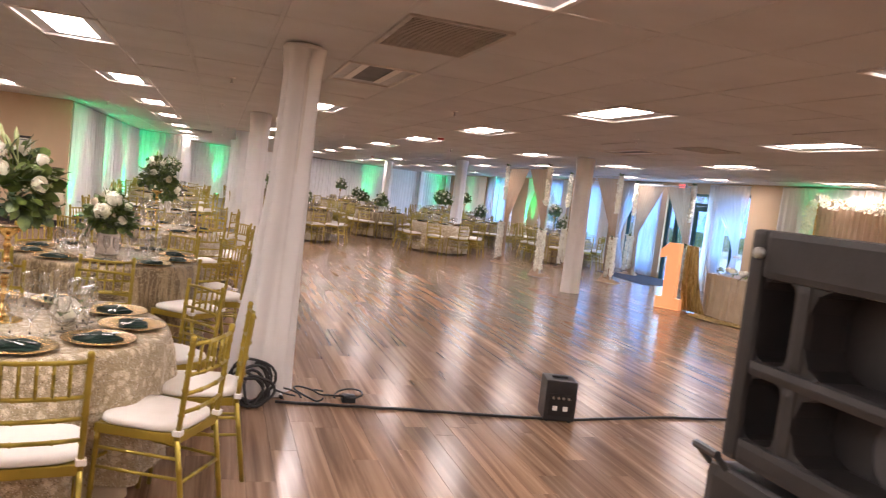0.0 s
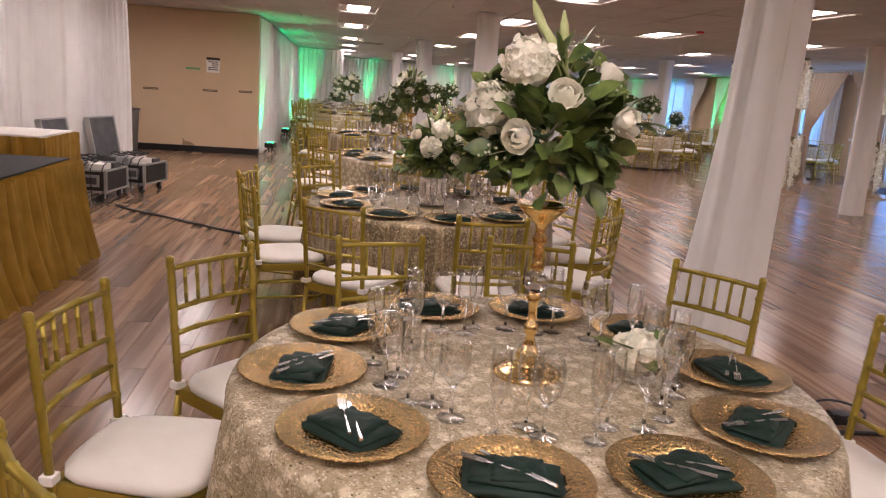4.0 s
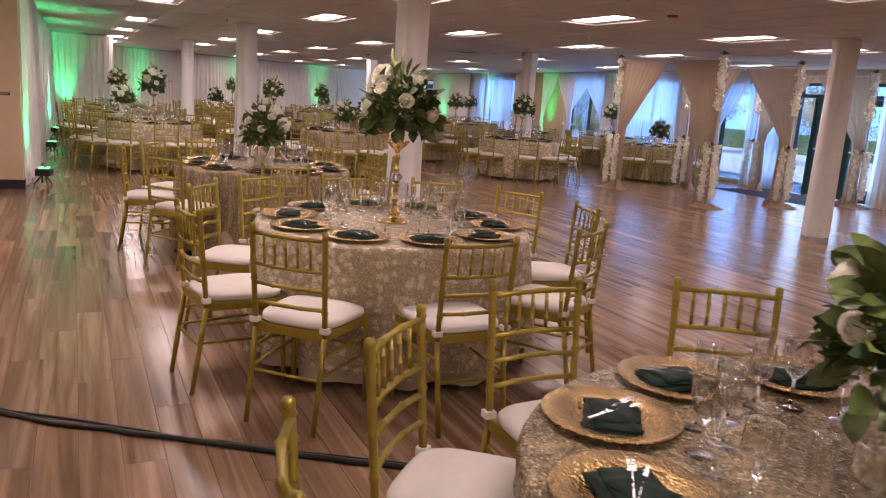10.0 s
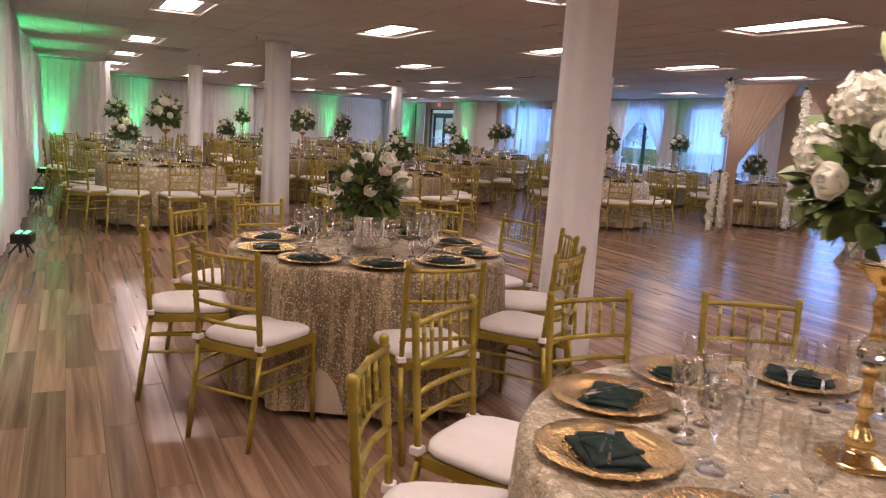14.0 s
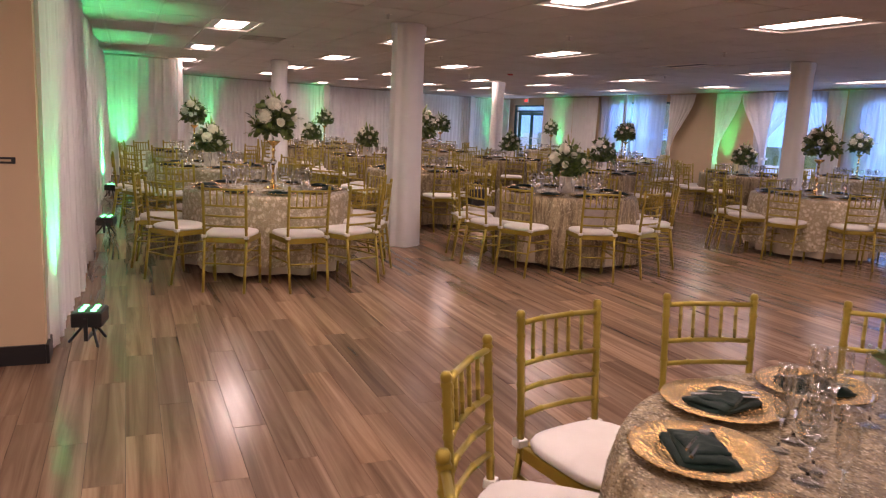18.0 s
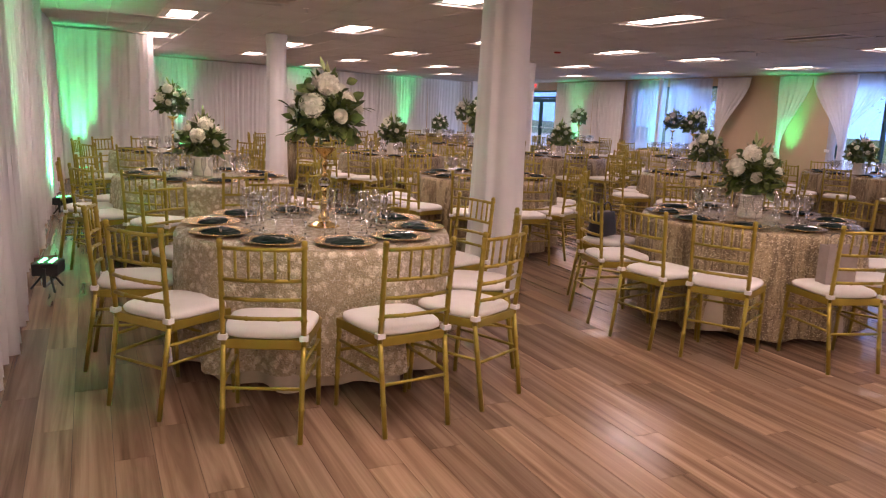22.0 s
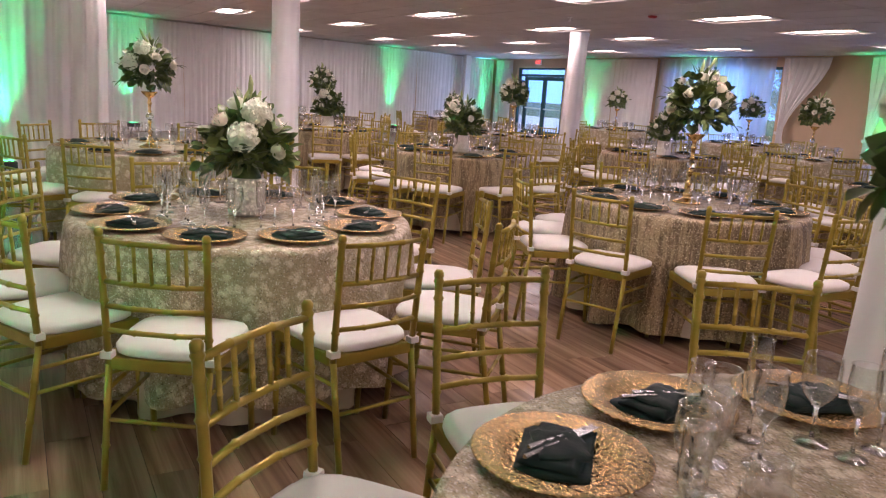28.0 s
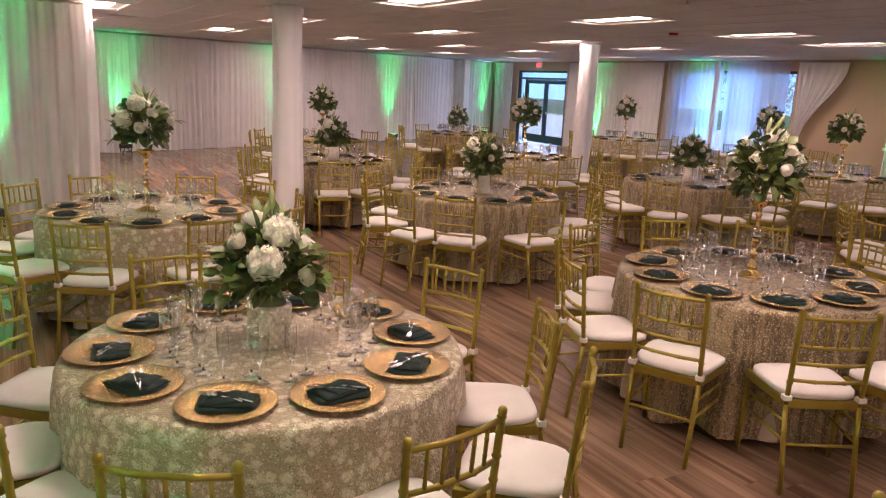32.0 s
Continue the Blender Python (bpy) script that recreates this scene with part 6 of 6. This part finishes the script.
part("ribs", bm, SPK, spk, "raised charcoal moulded ribs")
bm = bmesh.new()
for z0, z1 in ((1.12, 1.29), (1.32, 1.535)):
    bm_box(bm, -0.215, -0.27, z0, -0.165, -0.135, z1, 0.022)
part("divider", bm, SPK, spk)
for x0, x1 in ((-0.33, -0.21), (-0.17, 0.33)):
    for z0, z1 in ((1.12, 1.29), (1.32, 1.535)):
        g = 0.045 if x1 < 0 else 0.075
        for xc, zc, sx, sz in ((x0, z0, 1, 1), (x1, z0, -1, 1), (x0, z1, 1, -1), (x1, z1, -1, -1)):
            bm = bmesh.new()
            f = bm.faces.new([bm.verts.new((xc + sx * a, -0.262, zc + sz * c)) for a, c in ((0, 0), (g, 0), (0.3 * g, 0.3 * g), (0, g))])
            ext = bmesh.ops.extrude_face_region(bm, geom=[f])
            bmesh.ops.translate(bm, verts=[q for q in ext["geom"] if isinstance(q, bmesh.types.BMVert)], vec=(0, 0.12, 0))
            bmesh.ops.recalc_face_normals(bm, faces=bm.faces)
            part("gusset", bm, SPK, spk)
for z in (1.205, 1.42):
    part("cone", lathe([(0.0005, 0.0), (0.03, 0.004), (0.075, 0.035), (0.085, 0.03)], 20), GREY, spk, shade=True, m=pose(0.06, -0.142, z, 90))
part("bolt", lathe([(0.016, 0.0), (0.014, 0.012), (0.0005, 0.014)], 10), ALU, spk, m=pose(-0.335, -0.281, 1.59, 90))
part("handle", tube((-0.41, -0.33, 1.075), (-0.32, -0.33, 1.075), 0.012), SPK, spk)
for x in (-0.4, -0.33):
    part("handle_mount", tube((x, -0.33, 1.075), (x, -0.285, 1.03), 0.009), SPK, spk)


def small_amp(x, yy, turn):
    ob = thing("floor_speaker", "small black powered floor speaker on the planks", "speaker", "floor speakers", pose(x, yy, 0, 0, 0, turn))
    part("cabinet", boxed(-0.12, -0.12, 0.012, 0.12, 0.12, 0.32, 0.012), BLACK, ob)
    part("panel", boxed(-0.09, -0.126, 0.05, 0.09, -0.119, 0.22, 0.003), RUBBER, ob)
    for k in range(4):
        part("knob", lathe([(0.01, 0), (0.009, 0.014)], 10, None, True), ALU, ob, m=pose(-0.06 + 0.04 * k, -0.126, 0.19, 90))
    for x0, z0 in ((-0.04, 0.11), (0.04, 0.11)):
        part("socket", boxed(x0 - 0.018, -0.13, z0 - 0.018, x0 + 0.018, -0.125, z0 + 0.018, 0.003), WHITE, ob)
    part("handle", boxed(-0.06, -0.015, 0.32, 0.06, 0.015, 0.335, 0.005), BLACK, ob)
    for x0 in (-0.09, 0.09):
        for y0 in (-0.09, 0.09):
            part("foot", lathe([(0.014, 0.0), (0.014, 0.014)], 8, None, True), RUBBER, ob, m=pose(x0, y0, 0))


small_amp(5.03, 2.85, -14)
small_amp(7.5, 3.1, -14)


def cable(name, label, pts, rad, wob, seed):
    """A floor cable through the points, with small bends."""
    q = random.Random(seed)
    fine = []
    for a, b in zip(pts, pts[1:]):
        n = max(2, int(math.hypot(b[0] - a[0], b[1] - a[1]) / 0.12))
        for k in range(n):
            t = k / n
            fine.append((a[0] + (b[0] - a[0]) * t + q.uniform(-wob, wob), a[1] + (b[1] - a[1]) * t + q.uniform(-wob, wob), rad + 0.001))
    fine.append((*pts[-1][:2], rad + 0.001))
    ob = tagged(part(name, bm_tube(bmesh.new(), fine, rad, 6), RUBBER, None, "", True), label, "cable", "floor cables")
    return ob


cable("floor_cable", "black power cable lying across the planks", [(2.9, 3.0), (3.5, 2.95), (4.5, 2.83), (5.1, 2.77), (6.0, 2.9), (7.0, 2.9), (7.5, 2.92)], 0.011, 0.008, 1)
cable("floor_cable", "black power cable running from the flight cases under the tables", [(-1.5, 8.45), (-1.4, 8.25), (-0.96, 7.9), (-0.24, 7.3), (0.26, 6.95), (0.85, 6.56), (1.6, 6.1), (2.3, 5.0), (2.75, 3.9), (2.95, 3.1)], 0.012, 0.01, 2)
cable("floor_cable", "thin black signal cable beside the power cable", [(-1.45, 8.45), (-1.35, 8.28), (-0.9, 7.92), (-0.2, 7.33), (0.3, 6.97), (0.9, 6.57), (1.6, 6.13)], 0.006, 0.012, 3)
coil = thing("cable_coil", "thick coil of black cable heaped by the column", "cable", m=pose(2.72, 2.98, 0))
q = random.Random(4)
for k in range(8):
    bm = bmesh.new()
    ox, oy, tilt = q.uniform(-0.05, 0.05), q.uniform(-0.04, 0.04), q.uniform(64, 86)
    pts = []
    for j in range(61):
        a = 2 * math.pi * j / 20
        rr = 0.095 + 0.008 * k + 0.014 * math.sin(3 * a + k)
        pts.append(pose(ox, oy + 0.014 * k - 0.05, 0.16, tilt, 0, q.uniform(-2, 2)) @ Vector((rr * math.cos(a), rr * math.sin(a), 0.006 * j / 20)))
    low = min(p.z for p in pts)
    pts = [Vector((p.x, p.y, p.z - low + 0.012)) for p in pts]
    bm_tube(bm, pts, 0.0095, 6)
    part("loop", bm, RUBBER, coil)
plug = thing("power_plug", "black plug box and curled cable on the planks", "plug", m=pose(3.44, 3.1, 0))
part("box", boxed(-0.05, -0.04, 0.0, 0.05, 0.04, 0.05, 0.006), BLACK, plug)
bm = bmesh.new()
for k in range(4):
    pts = [(-0.45 + 0.15 * k + 0.1 * math.cos(a + k), 0.02 + 0.07 * math.sin(a) * (1 + 0.3 * k), 0.012 + 0.06 * abs(math.sin(a / 2 + k))) for a in np.linspace(0, 5.2, 18)]
    bm_tube(bm, pts, 0.007, 6)
part("cable", bm, RUBBER, plug)


# ---- outside: trees and hedge beyond the glass ----
def tree(x, yy, h, seed):
    r = random.Random(seed)
    ob = thing("tree", "leafy green tree standing outside the windows", "tree", "trees outside", pose(x, yy, -0.14))
    bm = bm_tube(bmesh.new(), [(0, 0, 0), (0.05, 0.02, h * 0.3), (0.0, 0.1, h * 0.55)], [0.16, 0.12, 0.06], 8)
    for k in range(6):
        a = r.uniform(0, 6.28)
        bm_tube(bm, [(0.03, 0.03, h * r.uniform(0.3, 0.5)), (0.9 * math.cos(a), 0.9 * math.sin(a), h * r.uniform(0.55, 0.8))], [0.06, 0.02], 6)
    part("trunk", bm, varied("bark", (0.07, 0.05, 0.035), (0.13, 0.1, 0.07), 0.9, 9.0), ob)
    bm = bmesh.new()
    cl = [(r.gauss(0, h * 0.16), r.gauss(0, h * 0.16), h * r.uniform(0.35, 0.95)) for _ in range(22)]
    for k in range(7000):
        c = r.choice(cl)
        m = pose(c[0] + r.gauss(0, 0.36), c[1] + r.gauss(0, 0.36), c[2] + r.gauss(0, 0.3), r.uniform(0, 180), r.uniform(0, 180), r.uniform(0, 360))
        vs = [bm.verts.new(m @ Vector(p)) for p in ((0, -0.05, 0), (0.035, 0, 0.01), (0, 0.065, 0), (-0.035, 0, 0.01))]
        bm.faces.new(vs)
    part("crown", bm, OUTLEAF, ob)


for x, yy, h, s in ((26, 42, 5.5, 1), (24, 36, 4.0, 2), (27, 31, 5.0, 3), (26, 24, 4.5, 4), (25, 17, 5.2, 5), (23, 12, 4.2, 6), (30, 48, 6.0, 7)):
    tree(x, yy, h, s)
structure("hedge_wall", boxed(34, -10, -0.14, 34.4, 70, 0.9), varied("distant clipped hedge", (0.05, 0.10, 0.03), (0.12, 0.19, 0.06), 0.9, 3.0, 0.0, 8.0, 1.0, 0.2), "distant low green hedge beyond the pavement")
structure("backdrop", boxed(75, -90, -0.2, 75.2, 150, 40), glow("bright hazy daylight", (0.22, 0.46, 1.0), 0.95), "bright hazy sky far beyond the pavement")


# ---- floor planks, last ----
PW, PL = 0.158, 1.22
rng = random.Random(77)
WOOD_ONE, WOOD_ALL = wood_floor("laminate plank", True), wood_floor("laminate planks", False)


def plank_verts(x, yy, w, l, z=0.0):
    b, c = 0.0003, 0.001
    x0, x1, y0, y1 = x + 0.0009, x + w - 0.0009, yy + 0.0009, yy + l - 0.0009
    return [(x0, y0, z - 0.011), (x1, y0, z - 0.011), (x1, y1, z - 0.011), (x0, y1, z - 0.011), (x0, y0, z - b), (x1, y0, z - b), (x1, y1, z - b), (x0, y1, z - b), (x0 + c, y0 + c, z), (x1 - c, y0 + c, z), (x1 - c, y1 - c, z), (x0 + c, y1 - c, z)]


PF = [(8, 9, 10, 11)] + [(a, (a + 1) % 4, 4 + (a + 1) % 4, 4 + a) for a in range(4)] + [(4 + a, 4 + (a + 1) % 4, 8 + (a + 1) % 4, 8 + a) for a in range(4)]
floor = thing("floor", "warm brown wood-look laminate plank floor", "floor", kind="structure")
plank = bpy.data.meshes.new("plank")
plank.from_pydata(plank_verts(0, 0, PW, PL), [], PF)
plank.materials.append(WOOD_ONE)
verts, faces, near_count = [], [], 0
cols = int((15.9 - X0) / PW) + 1
for i in range(cols):
    x = X0 + PW * i
    yy = Y0 - rng.uniform(0, PL)
    while yy < Y1:
        if -0.7 < x < 2.6 and -0.4 < yy < 20 and near_count < 300 and (x < 0.75 or 11.6 < yy < 15.6):
            part("plank", plank, None, floor, m=pose(x, yy, 0))
            near_count += 1
        else:
            k = len(verts)
            verts += plank_verts(x, yy, PW, PL)
            faces += [tuple(k + q for q in f) for f in PF]
        yy += PL
me = bpy.data.meshes.new("planks")
me.from_pydata(verts, [], faces)
me.materials.append(WOOD_ALL)
tagged(part("planks", me, None, floor), kind="stuff")
